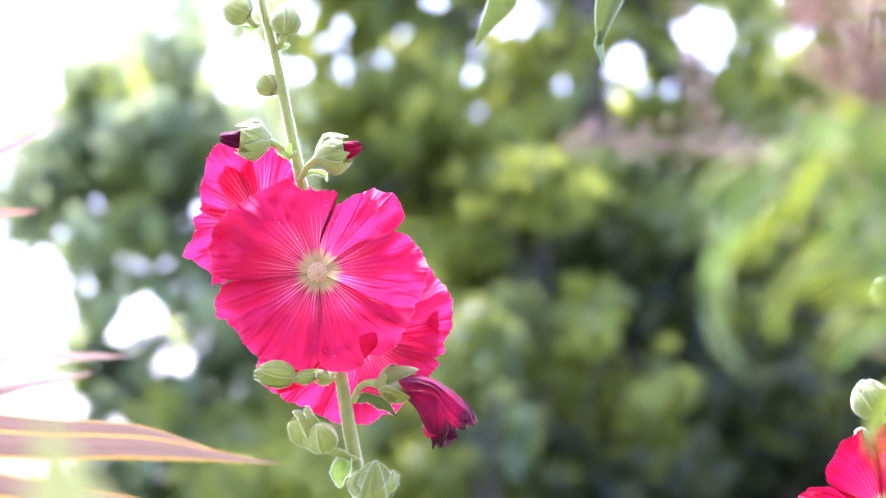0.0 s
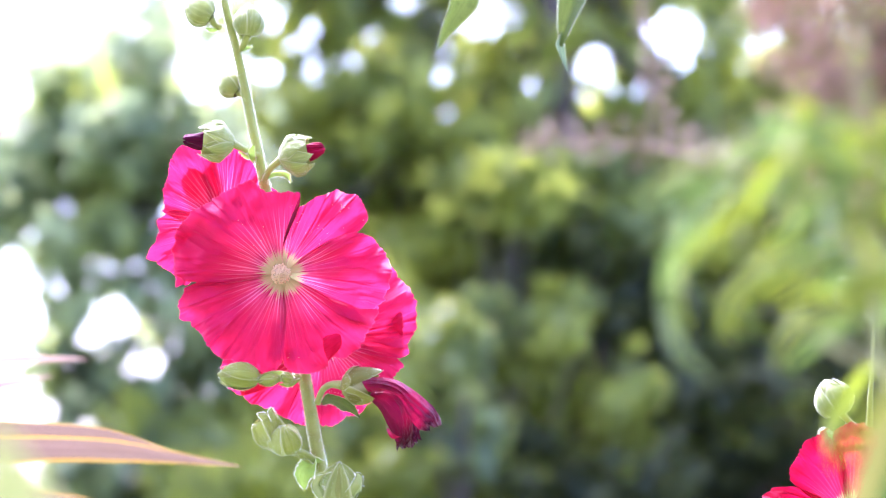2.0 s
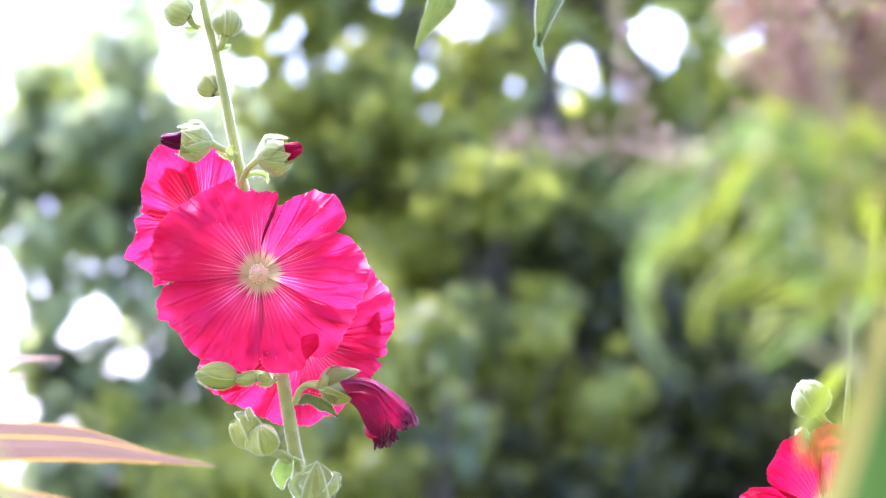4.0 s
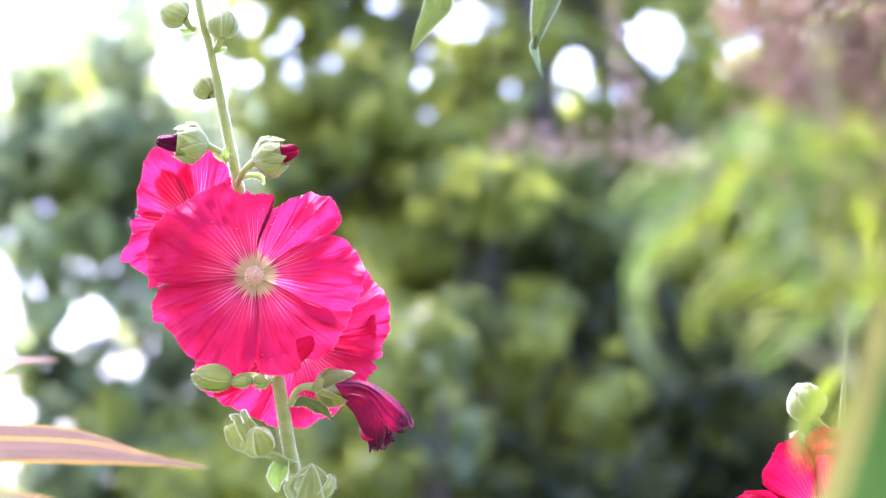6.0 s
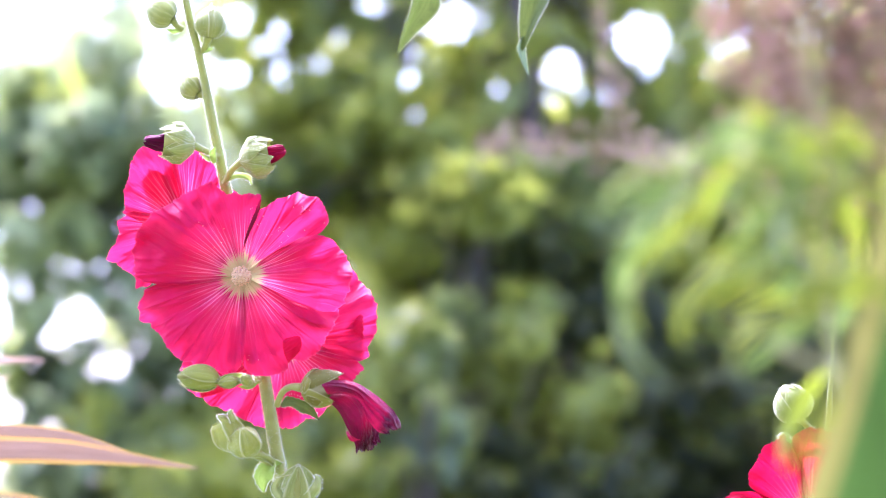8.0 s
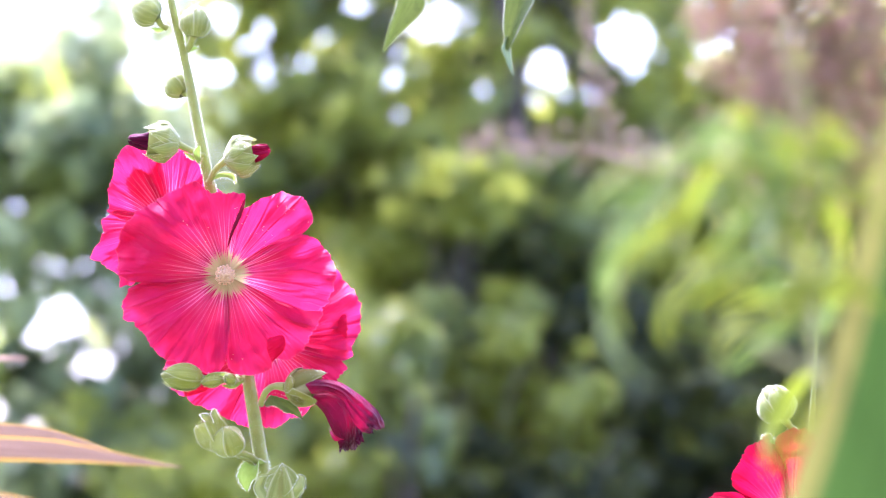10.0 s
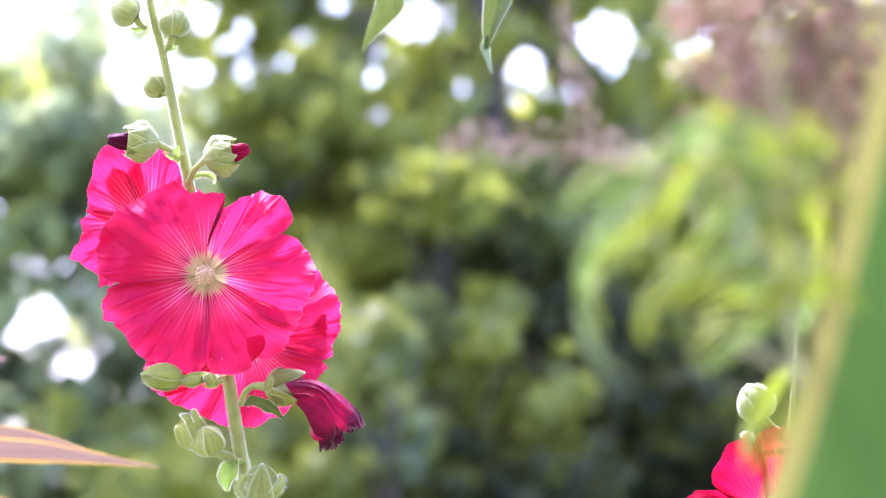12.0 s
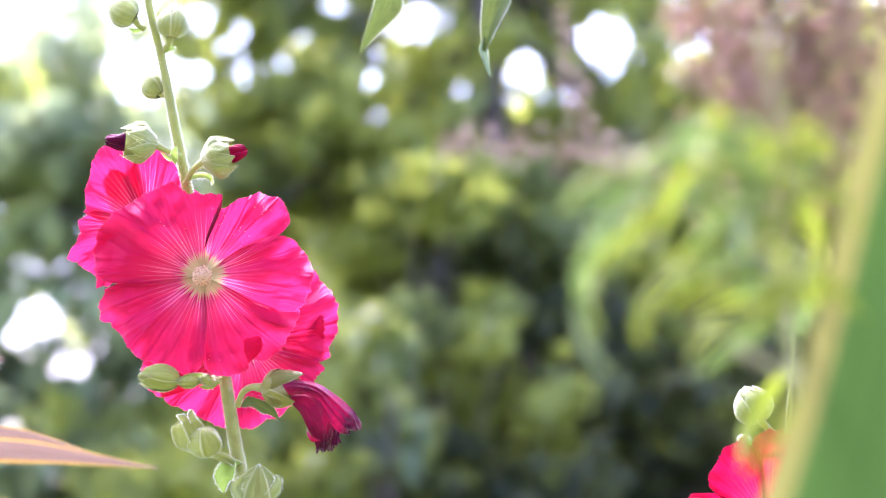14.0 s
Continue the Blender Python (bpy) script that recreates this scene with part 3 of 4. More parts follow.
LOWER.append(([(196, 8), (206, 40), (214, 44), (222, 43.5), (228, 40.5), (235, 39.5), (247, 39), (259, 40), (263, 36), (267, 20), (272, 8)], (0.0, 1.5)))
LOWER.append(([(256, 8), (262, 30), (266, 38), (277, 39.5), (287, 36.5), (297, 38), (306, 36), (314, 38), (325, 36.5), (336, 37), (342, 39), (350, 30), (356, 8)], (1.0, -1.5)))

holly = thing("hollyhock", Vector((0.02, 1.16, 0.0)), "tall hollyhock with bright pink open flowers and downy green buds", "flower", "hollyhocks")
stem_line = [bench(-30, 160, 9), bench(-25.5, 122, 9), bench(-19, 95, 9), bench(-13, 65, 9), bench(-7.5, 38, 12), bench(0, 0, 36),
             bench(9.5, -45, 12), bench(15.5, -80, 9), bench(19.5, -101, 8), bench(30, -170, 8), Vector((0.0, 1.20, 0.9)), Vector((0.02, 1.16, 0.0))]
STALK_RADII = [0.0016, 0.0018, 0.0020, 0.0022, 0.0024, 0.0026, 0.0029, 0.0031, 0.0033, 0.0040, 0.006, 0.008]
stem_bm = tube(bmesh.new(), stem_line, STALK_RADII, 120, 16, 0.05)
part("stalk", stem_bm, STALK, holly)
rng = random.Random(4)
line = spline(stem_line, 400)
spots = []
for i in range(0, 300):
    for _ in range(34):
        w = rng.uniform(0, 6.28)
        d, a, b = axes(line[i + 1] - line[i])
        nrm = a * math.cos(w) + b * math.sin(w)
        spots.append((line[i].lerp(line[i + 1], rng.random()) + nrm * lerp_list(STALK_RADII, i / 400), nrm))
part("down", fuzz(bmesh.new(), spots, 0.0009, 0.00004, rng), DOWN, holly, "fine white hairs along the stalk")

main = flower(holly, (0, 0, -4), FRONT, PETAL, 11, "wide open pink flower with a pale green throat")
flower(holly, (-26.7, 22.7, 20), UPPER, PETAL, 23, "pink flower half hidden behind the open one", cup=14, tip=(2.0, -3.0))
flower(holly, (17, -29.7, 24), LOWER, PETAL, 37, "pink flower behind the stalk with sunlit petals", cup=14, tip=(1.0, 4.0))
# a corner of the lowest petal that has curled forward
def curl(u, v):
    hinge = spline([(18.4, -28.6, -6.0), (18.8, -33.0, -7.0), (20.8, -38.2, -6.0)], 20)[round(v * 20)]
    free = spline([(19.6, -27.2, -6.5), (26.0, -26.6, -8.0), (26.8, -30.6, -8.5), (21.0, -38.2, -6.5)], 20)[round(v * 20)]
    p = hinge.lerp(free, u)
    return bench(p.x, p.y, p.z - 2.6 * math.sin(math.pi * u) * math.sin(math.pi * v) ** 0.7)


part("petal_curl", grid(bmesh.new(), 14, 20, curl, lambda u, v: (v * 0.5, 0.5 + 0.2 * u)), PETAL_SHADED, main, "curled petal corner, shade put into its deep red")

bm, rng = bmesh.new(), random.Random(29)
skin = [v.co + BASES[main.name] for ob in main.children if ob.name.startswith("petal") for v in ob.data.vertices]


def on_petal(x, z):
    """A place just in front of the petals of the open flower."""
    spot = bench(x, z, -4)
    return Vector((spot.x, min(p.y for p in skin if (p - spot).xz.length < 0.0016) - 0.0002, spot.z))


# a dark strip put in for the shade of the gap between the two upper petals
part("petal_edge", tube(bmesh.new(), [on_petal(*p) for p in ((8.7, 33.0), (7.6, 29.5), (6.0, 25.5), (3.6, 20.0), (2.0, 16.0), (0.9, 12.5))],
                        [0.0003, 0.0008, 0.0010, 0.0008, 0.0006, 0.0002], 40, 8, 0.3), WILTED, main, "dark strip put in as shade between petals")
for cx, cz, reach, count in ((30, 30, 9, 9), (16, 18, 6, 8), (5, 27, 5, 7), (-16, 18, 9, 5), (3, -38, 5, 6)):
    mid = bench(cx, cz, -4)
    close = [p for p in skin if (p - mid).xz.length < reach / 1000]
    for p in rng.sample(close, count):
        flat = Matrix.Translation(p - Vector((0, 0.0001, 0))) @ Matrix.Rotation(rng.uniform(0, 3), 4, "Y") @ Matrix.Diagonal((rng.uniform(1.0, 2.6), 0.6, 1.0, 1.0))
        bmesh.ops.create_icosphere(bm, subdivisions=1, radius=rng.uniform(0.00010, 0.00020), matrix=flat)
tagged(part("pollen", bm, POLLEN, main, "scattered pale pollen grains"), kind="stuff")

# closed buds up the stalk
bud(holly, (-36.8, 117.2, 4), (-0.75, 0.45), 6.8, 13.5, [(-27, 109.5, 8), (-29.5, 111, 7)], 51, label="round downy green bud")
bud(holly, (-14.2, 112.7, 5), (0.12, 1.0), 6.2, 14.0, [(-19, 99.5, 9), (-17.5, 101, 8)], 52, label="round downy green bud")
bud(holly, (-23.3, 85.7, 15), (-0.6, 0.7, 0.3), 5.8, 12.5, [(-17, 82, 10), (-19, 80.5, 12)], 53, label="small green bud behind the stalk")
# buds about to open
bud(holly, (-30.5, 58.5, -2), (-1.0, 0.08, -0.15), 7.6, 19.0, [(-11, 53, 8), (-14.5, 54.5, 5)], 54, BUD_TIP, 3.6, 0.0, "opening bud with a dark purple furled tip", 8, pleat=0.05)
bud(holly, (8.8, 53.0, -2), (1.0, 0.22, -0.15), 7.7, 18.5, [(-8, 41, 8), (-5.5, 46, 5)], 55, BUD_TIP_RED, 2.2, 0.0, "opening bud with a crimson furled tip", 8, pleat=0.05)
# cluster under the open flower
bud(holly, (-19.3, -44.8, -3), (-1.0, 0.1, -0.25), 5.2, 18.0, [(6, -45.5, 4), (-2, -46.5, 2)], 56, None, 0, 0.22, "pointed green bud below the open flower", pleat=0.18, skin=SEPAL_FRESH)
bud(holly, (-6.0, -46.8, -4), (-0.9, -0.15, -0.3), 2.4, 9.0, [(7, -45, 5), (2, -46, 3)], 57, label="very small green bud", hairs=160, skin=SEPAL_FRESH)
bud(holly, (2.2, -45.6, -4), (-0.6, 0.4, -0.5), 2.2, 6.0, [(8, -46, 5), (5, -46, 3)], 58, label="very small green bud", hairs=120, skin=SEPAL_FRESH)
# pair of buds lower down
bud(holly, (1.6, -72.8, -3), (-0.25, 0.95, -0.35), 7.0, 13.0, [(14.5, -83, 6), (9, -79, 1)], 59, label="round green bud in a pair", pleat=0.2, skin=SEPAL_FRESH)
bud(holly, (-5.0, -70.0, 2), (-0.45, 0.85, -0.1), 6.4, 14.0, [(14.5, -82, 8), (5, -79.5, 5)], 60, None, 0, 0.75, "green bud with spreading sepal points", pleat=0.3, skin=SEPAL_FRESH)
bud(holly, (25.2, -92.0, -6), (0.05, 1.0, -0.35), 7.6, 20.0, [(20, -108, 4), (24, -106, 0)], 61, None, 0, 0.0, "large green bud with folded sepals", pleat=0.75, cone=True)
for pts, widths in (([(30.5, -97, -12), (33.6, -92, -11.5), (34, -88.2, -9), (32.2, -87.2, -7)], [3.0, 2.3, 1.2, 0.2]),
                    ([(18.5, -97, -13), (15.8, -92.5, -11.5), (18, -88.8, -11), (23.5, -86.2, -12)], [2.6, 2.3, 1.6, 0.3]),
                    ([(-6, -64.5, -3), (-9, -61.8, -4), (-10.5, -61.0, -3)], [1.6, 1.5, 0.1]), ([(-3, -64, -4), (-4.4, -60.5, -5), (-4.2, -58.6, -4)], [1.6, 1.4, 0.1])):
    leaflet(holly, pts, widths, (1, 0.4, 0.3), SEPAL, "sepal", fold=0.7, wave=0.3, hairs=160)
# bracts
leaflet(holly, [(-27, 110, 8), (-31, 108.6, 6), (-34, 109.5, 5)], [0.8, 1.3, 0.2], (0, 0.3, 1), BRACT, hairs=40)
leaflet(holly, [(-19, 99, 9), (-15, 100.5, 7), (-12.5, 101, 6)], [0.9, 1.1, 0.1], (0, 0.3, 1), BRACT, hairs=30)
leaflet(holly, [(-8, 42, 7), (-2, 44.3, 4), (3, 43, 2), (4.2, 40.5, 2)], [0.9, 1.3, 1.4, 0.5], (0, 0.5, 1), BRACT, hairs=70)
leaflet(holly, [(-11, 53, 7), (-15, 52, 3), (-19, 54.5, 2)], [0.8, 1.2, 0.2], (0, 0.3, 1), BRACT, hairs=40)
leaflet(holly, [(-12.5, 50, 4), (-13, 54, 1), (-12, 57, 0)], [1.2, 1.7, 0.6], (1, 0.2, 0), BRACT)
leaflet(holly, [(7, -46, 3), (0, -44.5, -2), (-7, -45, -5), (-11, -47.5, -5)], [0.7, 1.7, 1.5, 0.2], (0, -0.3, 1), BRACT, hairs=40)
leaflet(holly, [(8, -47, 3), (3, -49, -3), (-1, -48.5, -5)], [0.8, 1.6, 0.2], (0.2, -0.4, 1), BRACT, hairs=30)
leaflet(holly, [(17.5, -57.5, 3), (22, -55, -2), (29, -57.6, -5), (34.5, -63.2, -4)], [0.8, 3.0, 3.4, 0.3], (0.2, -0.6, 1), HANGING_LEAF, "bract", "small toothed green leaf", hairs=60)
leaflet(holly, [(17.5, -83.5, 6), (13, -85, 2), (9.5, -89, 0), (10, -95.5, 0)], [1.2, 5.0, 4.6, 0.3], (1, 0.2, 0.5), BRACT, "bract", "small toothed green leaf", seed=2.0, hairs=140)

# withered flower: a green cup and a crumpled crimson cloth of petals
CUP_MID, CUP_AXIS = (34.6, -49.2, -8.0), (0.96, 0.10, -0.22)


def cup_skin(s, w, grow):
    """A place on the withered cup: s from its stem to its mouth, w degrees round it (0 towards the front, 90 up)."""
    d = (TILT.to_3x3() @ Vector((CUP_AXIS[0], CUP_AXIS[2], CUP_AXIS[1]))).normalized()
    up = TILT.to_3x3() @ Vector((0, 0, 1))
    up = (up - d * up.dot(d)).normalized()
    front = up.cross(d)
    if front.y > 0:
        front = -front
    round_ = 7.9 * math.sin(math.pi * min(1.0, 0.5 * min(1.0, s * 1.9) ** 0.62)) * (1 - 0.30 * max(0.0, s - 0.5) ** 1.3)
    return bench(*CUP_MID) + d * ((s - 0.5) * 0.0172) + (front * math.cos(radians(w)) + up * math.sin(radians(w))) * round_ * grow / 1000


def cup_sepal(mid, half, reach, grow, lift, point=1.6, start=0.0):
    """One sepal of the cup, broad at its base and drawn out to a point."""
    def place(u, v):
        q = 2 * u - 1
        w = mid + q * half * max(0.0, 1 - v ** point) ** 0.75
        return cup_skin(start + v * (reach - start), w, grow + lift * v + 0.06 * (1 - q * q) * math.sin(math.pi * v) + 0.02 * noise.noise(Vector((u * 3, v * 4, mid))))
    return grid(bmesh.new(), 14, 18, place)


cup = part("calyx", grid(bmesh.new(), 32, 16, lambda u, v: cup_skin(v * 0.80, u * 360, 0.93)), SEPAL_AGED, holly, "olive green cup of a withered flower")
down = []
for mid, half, reach, grow, lift, point, start, skin in (
        (150, 62, 0.95, 0.98, 0.02, 1.8, 0.0, SEPAL_AGED), (250, 60, 0.90, 0.98, 0.02, 1.8, 0.0, SEPAL_AGED), (58, 70, 1.20, 1.02, 0.0, 1.7, 0.0, SEPAL_AGED),
        (-48, 64, 0.92, 1.05, 0.06, 1.5, 0.0, SEPAL_DRY), (100, 58, 0.52, 1.09, 0.03, 2.4, 0.0, SEPAL_DRY), (22, 40, 0.42, 1.09, 0.02, 2.2, 0.0, SEPAL_DRY),
        (-44, 27, 0.64, 1.12, 0.0, 2.6, 0.24, SEPAL_AGED)):
    bm = cup_sepal(mid, half, reach, grow, lift, point, start)
    down += [(v.co.copy(), (v.co - bench(*CUP_MID)).normalized()) for v in bm.verts]
    part("sepal", bm, skin, cup)
part("pedicel", tube(bmesh.new(), [bench(15.5, -57.5, 6), bench(18, -51.5, 2), bench(22, -48.8, -3), bench(27, -49.0, -6.5)], [0.0016, 0.0014, 0.0015, 0.0022], 20, 10), STALK, cup)
part("down", fuzz(bmesh.new(), down, 0.0006, 0.000017, random.Random(62)), DOWN, cup)


def cloth(top, low, pleats, bulge, seed):
    """A lobe of limp petal between two edges: long pleats, and a crumpled end that turns under. Edges in millimetres."""
    top, low = (spline([bench(*p) for p in line], 56) for line in (top, low))
    away = TILT.to_3x3() @ Vector((0.1, 1.0, -0.1))

    def place(u, v):
        i = round(u * 56)
        p = top[i].lerp(low[i], v)
        w = v * pleats + 0.6 * noise.noise(Vector((u * 2.0, v * 2.0, seed)))
        fold = abs(2 * (w % 1.0) - 1) ** 0.7
        deep = 0.0012 * fold * min(1.0, 0.3 + u * 1.6) - bulge * 0.001 * math.sin(math.pi * min(1.0, 0.08 + v * 0.92)) ** 0.8
        crush = max(0.0, u - 0.66) / 0.34
        deep += crush * (0.0034 * noise.noise(Vector((u * 9, v * 6, seed + 2))) + 0.0022 * crush)
        deep += 0.0010 * u * noise.noise(Vector((u * 12, v * 10, seed)))
        slip = crush ** 2 * (0.0026 * noise.noise(Vector((v * 6, seed, 3))) + 0.0003 * noise.noise(Vector((v * 17, seed, 5))))
        run = (low[i] - top[i]).cross(away).normalized()
        run = run if run.x - run.z > 0 else -run
        return p + away * deep + run * slip + (low[i] - top[i]) * (0.08 * crush * noise.noise(Vector((u * 8, v * 4, seed + 5))))

    return grid(bmesh.new(), 56, 90, place, lambda u, v: (v * 1.2 + seed, 0.2 + 0.75 * u))


# the twisted upper lobe, the limp fold under it, and the dark lining between them
OVER = [(35.0, -45.5, -11), (43.8, -45.2, -14), (49.6, -46.0, -13), (57.9, -50.8, -10), (65.4, -57.1, -7), (69.0, -61.3, -5), (70.3, -66.7, -3)]
UNDER = [(38.5, -51.5, -16), (46.0, -51.2, -18), (52.1, -54.2, -17), (55.4, -61.2, -15), (58.6, -66.2, -13), (61.0, -68.4, -11), (63.6, -68.8, -9)]
part("withered_petals", cloth(OVER, UNDER, 3.2, 4.2, 1.0), WILTED, cup, "dark crimson twisted petals")
LIMP = [(40.0, -51.5, -10), (47.1, -50.5, -11), (53.5, -54.0, -11), (57.0, -61.2, -9), (58.0, -67.9, -7), (58.0, -72.5, -6), (57.2, -76.8, -5)]
HEM = [(38.8, -54.8, -12), (43.4, -59.6, -12), (46.6, -66.0, -11), (48.9, -70.4, -10), (50.4, -74.2, -9), (50.6, -75.6, -8), (50.3, -76.9, -7)]
part("withered_petals", cloth(LIMP, HEM, 1.3, 2.6, 4.0), WILTED, cup, "dark crimson limp petals")
part("withered_petals", cloth([(44, -49, -4), (55, -56, -4), (60, -64, -3), (60.8, -72.5, -2)], [(42, -56, -5), (47, -65, -5), (52, -72.5, -3), (57.5, -76.8, -2)], 2.0, 1.0, 7.0), WILTED, cup, "dark crimson crumpled petals")
# turned up edge in the lighter petal colour, in place of light falling on it
part("petal_edge", strip(bmesh.new(), [bench(*p) for p in ((46.2, -66.2, -11.6), (47.6, -68.9, -12.4), (49.6, -70.9, -13.0), (52.8, -71.4, -12.6))], [0.0003, 0.0011, 0.0012, 0.0002],
                         TILT.to_3x3() @ Vector((0.8, -0.6, 0.5)), 24, 5, 0.4, 0.3), PETAL, cup, "turned up petal edge, paler for the light on it")

# ---- second hollyhock ----
holly2 = thing("hollyhock", Vector((0.34, 1.19, 0.0)), "second hollyhock with a red flower and pale-rimmed buds", "flower", "hollyhocks")
stem2 = [bench(264.3, -22, 12), bench(264, -32, 12), bench(263, -50, 12), bench(262, -90, 14), bench(264, -170, 12), Vector((0.33, 1.22, 0.7)), Vector((0.34, 1.19, 0.0))]
part("stalk", tube(bmesh.new(), stem2, [0.0005, 0.0007, 0.0011, 0.0024, 0.0038, 0.006, 0.008], 80, 14, 0.05), STALK, holly2)
SECOND = []
SECOND.append(([(30, 8), (38, 30), (55, 37), (70, 39), (82, 41), (96, 42), (103, 40), (108, 30), (114, 8)], (0.0, 1.0)))
SECOND.append(([(92, 8), (100, 34), (106, 41), (116, 39.5), (124, 40.5), (132, 37.5), (142, 36), (150, 33), (156, 22), (162, 8)], (-1.0, -1.2)))
SECOND.append(([(146, 8), (153, 30), (160, 37), (170, 41), (185, 42), (200, 40), (222, 36), (232, 8)], (0.5, 1.2)))
SECOND.append(([(220, 8), (230, 34), (270, 38), (300, 36), (310, 8)], (1.0, 1.0)))
SECOND.append(([(290, 8), (300, 36), (350, 38), (380, 36), (392, 8)], (1.0, 1.0)))
flower(holly2, (253.5, -108.5, 2), SECOND, PETAL_RED, 71, "red flower low on the second stalk", cup=10, ruffle=1.0)
bud(holly2, (244.5, -55.5, 4), (-0.45, 0.9), 7.8, 17.0, [(262, -72, 11), (254, -68, 7)], 72, label="downy pale bud", hairs=270)
bud(holly2, (252, -8.5, 6), (-0.5, 0.8), 6.5, 14.0, [(264.2, -23, 12), (258, -17, 8)], 73, label="downy pale bud", hairs=270, slim=0.4, skin=SEPAL_FRESH)
bud(holly2, (241, -72, 6), (-0.9, 0.2), 2.4, 6.0, [(262, -78, 11), (250, -75, 7)], 75, label="very small green bud", hairs=200)


# ---- butterfly bush ----
bush = thing("butterfly_bush", Vector((0.30, 0.80, 0.0)), "light green butterfly bush with drooping leaves and faded pink panicles", "shrub")
rng = random.Random(8)
root = Vector((0.30, 0.80, 0.0))


def sight(x, z, y):
    """A place y metres off, by the slopes at which it lies to the right of and above the lens, in thousandths."""
    return tilted(x * y / 1000 + (0.0084 if y < 0.9 else 0.0062), y, z * y / 1000)


canes = [
    [root, Vector((0.22, 0.74, 0.7)), sight(166.3, -70.4, 0.72), sight(158.2, -34.1, 0.67), sight(156.2, 6.3, 0.58), sight(152.2, 50.8, 0.56), sight(148.1, 79.1, 0.55)],
    [root, Vector((0.26, 0.72, 0.8)), sight(204.7, -50.2, 0.72), sight(192.6, 10.4, 0.72), sight(178.4, 60.9, 0.72), sight(174.4, 91.2, 0.72)],
    [sight(157.2, -13.9, 0.58), sight(142.1, 10.4, 0.58), sight(127.9, 30.6, 0.56), sight(119.8, 39.7, 0.56)],
    [sight(156.2, 10.4, 0.58), sight(140.0, 30.6, 0.58), sight(134.0, 46.7, 0.58)],
    [sight(159.2, -42.1, 0.58), sight(148.1, -38.1, 0.56), sight(135.0, -31.0, 0.56)],
    [root, Vector((0.36, 0.86, 0.9)), tilted(0.28, 1.0, 0.05), tilted(0.20, 1.08, 0.14), tilted(0.10, 1.11, 0.155), tilted(0.02, 1.12, 0.125)],
]
for cane in canes:
    part("cane", tube(bmesh.new(), cane, [0.005, 0.003, 0.0014, 0.0011, 0.0007] if len(cane) > 4 else [0.0012, 0.0010, 0.0008], 40, 8, 0.08), TWIG, bush)


def bush_blade(pts, width, y, material):
    """One long arching leaf, its midrib by slopes, its half-width in millimetres."""
    r = random.Random(round(pts[0][0] * 10))
    line = [sight(x, z, y + 0.012 * i * r.uniform(-1, 1)) for i, (x, z) in enumerate(pts)]
    side = TILT.to_3x3() @ Vector((line[-1].z - line[0].z, r.uniform(-0.03, 0.03), line[0].x - line[-1].x))
    bm = strip(bmesh.new(), line, [width * f / 1000 for f in (0.15, 0.8, 1.0, 0.75, 0.05)], side, 24, 6, r.uniform(0.2, 0.5), 0.15, r.uniform(0, 6))
    return part("leaf", bm, material, bush)


bush_blade([(109.7, 26.5), (91.6, 8.4), (81.9, -13.9), (85.5, -34.1), (100.6, -49.2)], 1.7, 0.56, BUSH_LEAF_GREY)
bush_blade([(106.7, 16.4), (89.5, -1.7), (86.5, -21.9), (89.5, -30.0)], 1.3, 0.58, BUSH_LEAF)
bush_blade([(125.9, -1.7), (109.7, -9.8), (102.7, -23.0), (105.3, -33.1)], 2.3, 0.55, BUSH_LEAF)
bush_blade([(157.2, -23.0), (138.0, -21.9), (124.9, -30.0), (120.4, -43.8)], 2.1, 0.56, BUSH_LEAF)
bush_blade([(124.9, 34.6), (138.0, 16.4), (150.1, -5.8)], 2.1, 0.6, BUSH_LEAF_GREY)
bush_blade([(111.8, 23.5), (89.5, 23.5), (70.3, 13.4)], 1.3, 0.58, BUSH_LEAF_GREY)
bush_blade([(117.8, 35.6), (97.6, 33.6), (79.4, 23.5), (74.4, 16.4)], 1.3, 0.58, BUSH_LEAF)
bush_blade([(146.1, 39.7), (160.2, 24.5), (165.3, 4.3)], 2.2, 0.6, BUSH_LEAF)
bush_blade([(176.4, 32.6), (167.3, 10.4), (168.3, -13.9)], 2.1, 0.70, BUSH_LEAF)
bush_blade([(138.0, 41.7), (121.9, 32.6), (111.8, 14.4), (112.8, 0.3)], 1.7, 0.58, BUSH_LEAF)
bush_blade([(157.2, 6.3), (142.1, 2.3), (128.9, -13.9), (126.9, -24.0)], 1.9, 0.58, BUSH_LEAF)
bush_blade([(155.2, 30.6), (140.0, 24.5), (127.9, 8.4), (124.9, -5.8)], 1.7, 0.59, BUSH_LEAF_GREY)
bush_blade([(176.4, -5.8), (164.3, -17.9), (158.2, -32.0)], 1.9, 0.70, BUSH_LEAF_GREY)
bush_blade([(119.8, 41.7), (109.7, 38.7), (98.6, 28.6)], 1.4, 0.58, BUSH_LEAF)
bush_blade([(180.4, 22.5), (192.6, 4.3), (194.6, -17.9)], 2.2, 0.70, BUSH_LEAF)
bush_blade([(158.2, -3.8), (146.1, -13.9), (144.1, -28.0)], 1.7, 0.58, BUSH_LEAF)
bush_blade([(161.5, -37.0), (153.5, -47.0), (145.5, -59.0), (139.5, -74.0)], 3.8, 0.74, BUSH_LEAF)
bush_blade([(165.3, -3.8), (157.2, -12.8), (148.1, -21.9)], 2.8, 0.55, BUSH_LEAF)
bush_blade([(166.3, 0.3), (156.2, -9.8), (150.1, -21.9)], 2.2, 0.55, BUSH_LEAF)
bush_blade([(161.3, -41.1), (158.2, -54.3), (149.1, -68.4), (140.0, -77.5)], 1.8, 0.56, BUSH_LEAF)
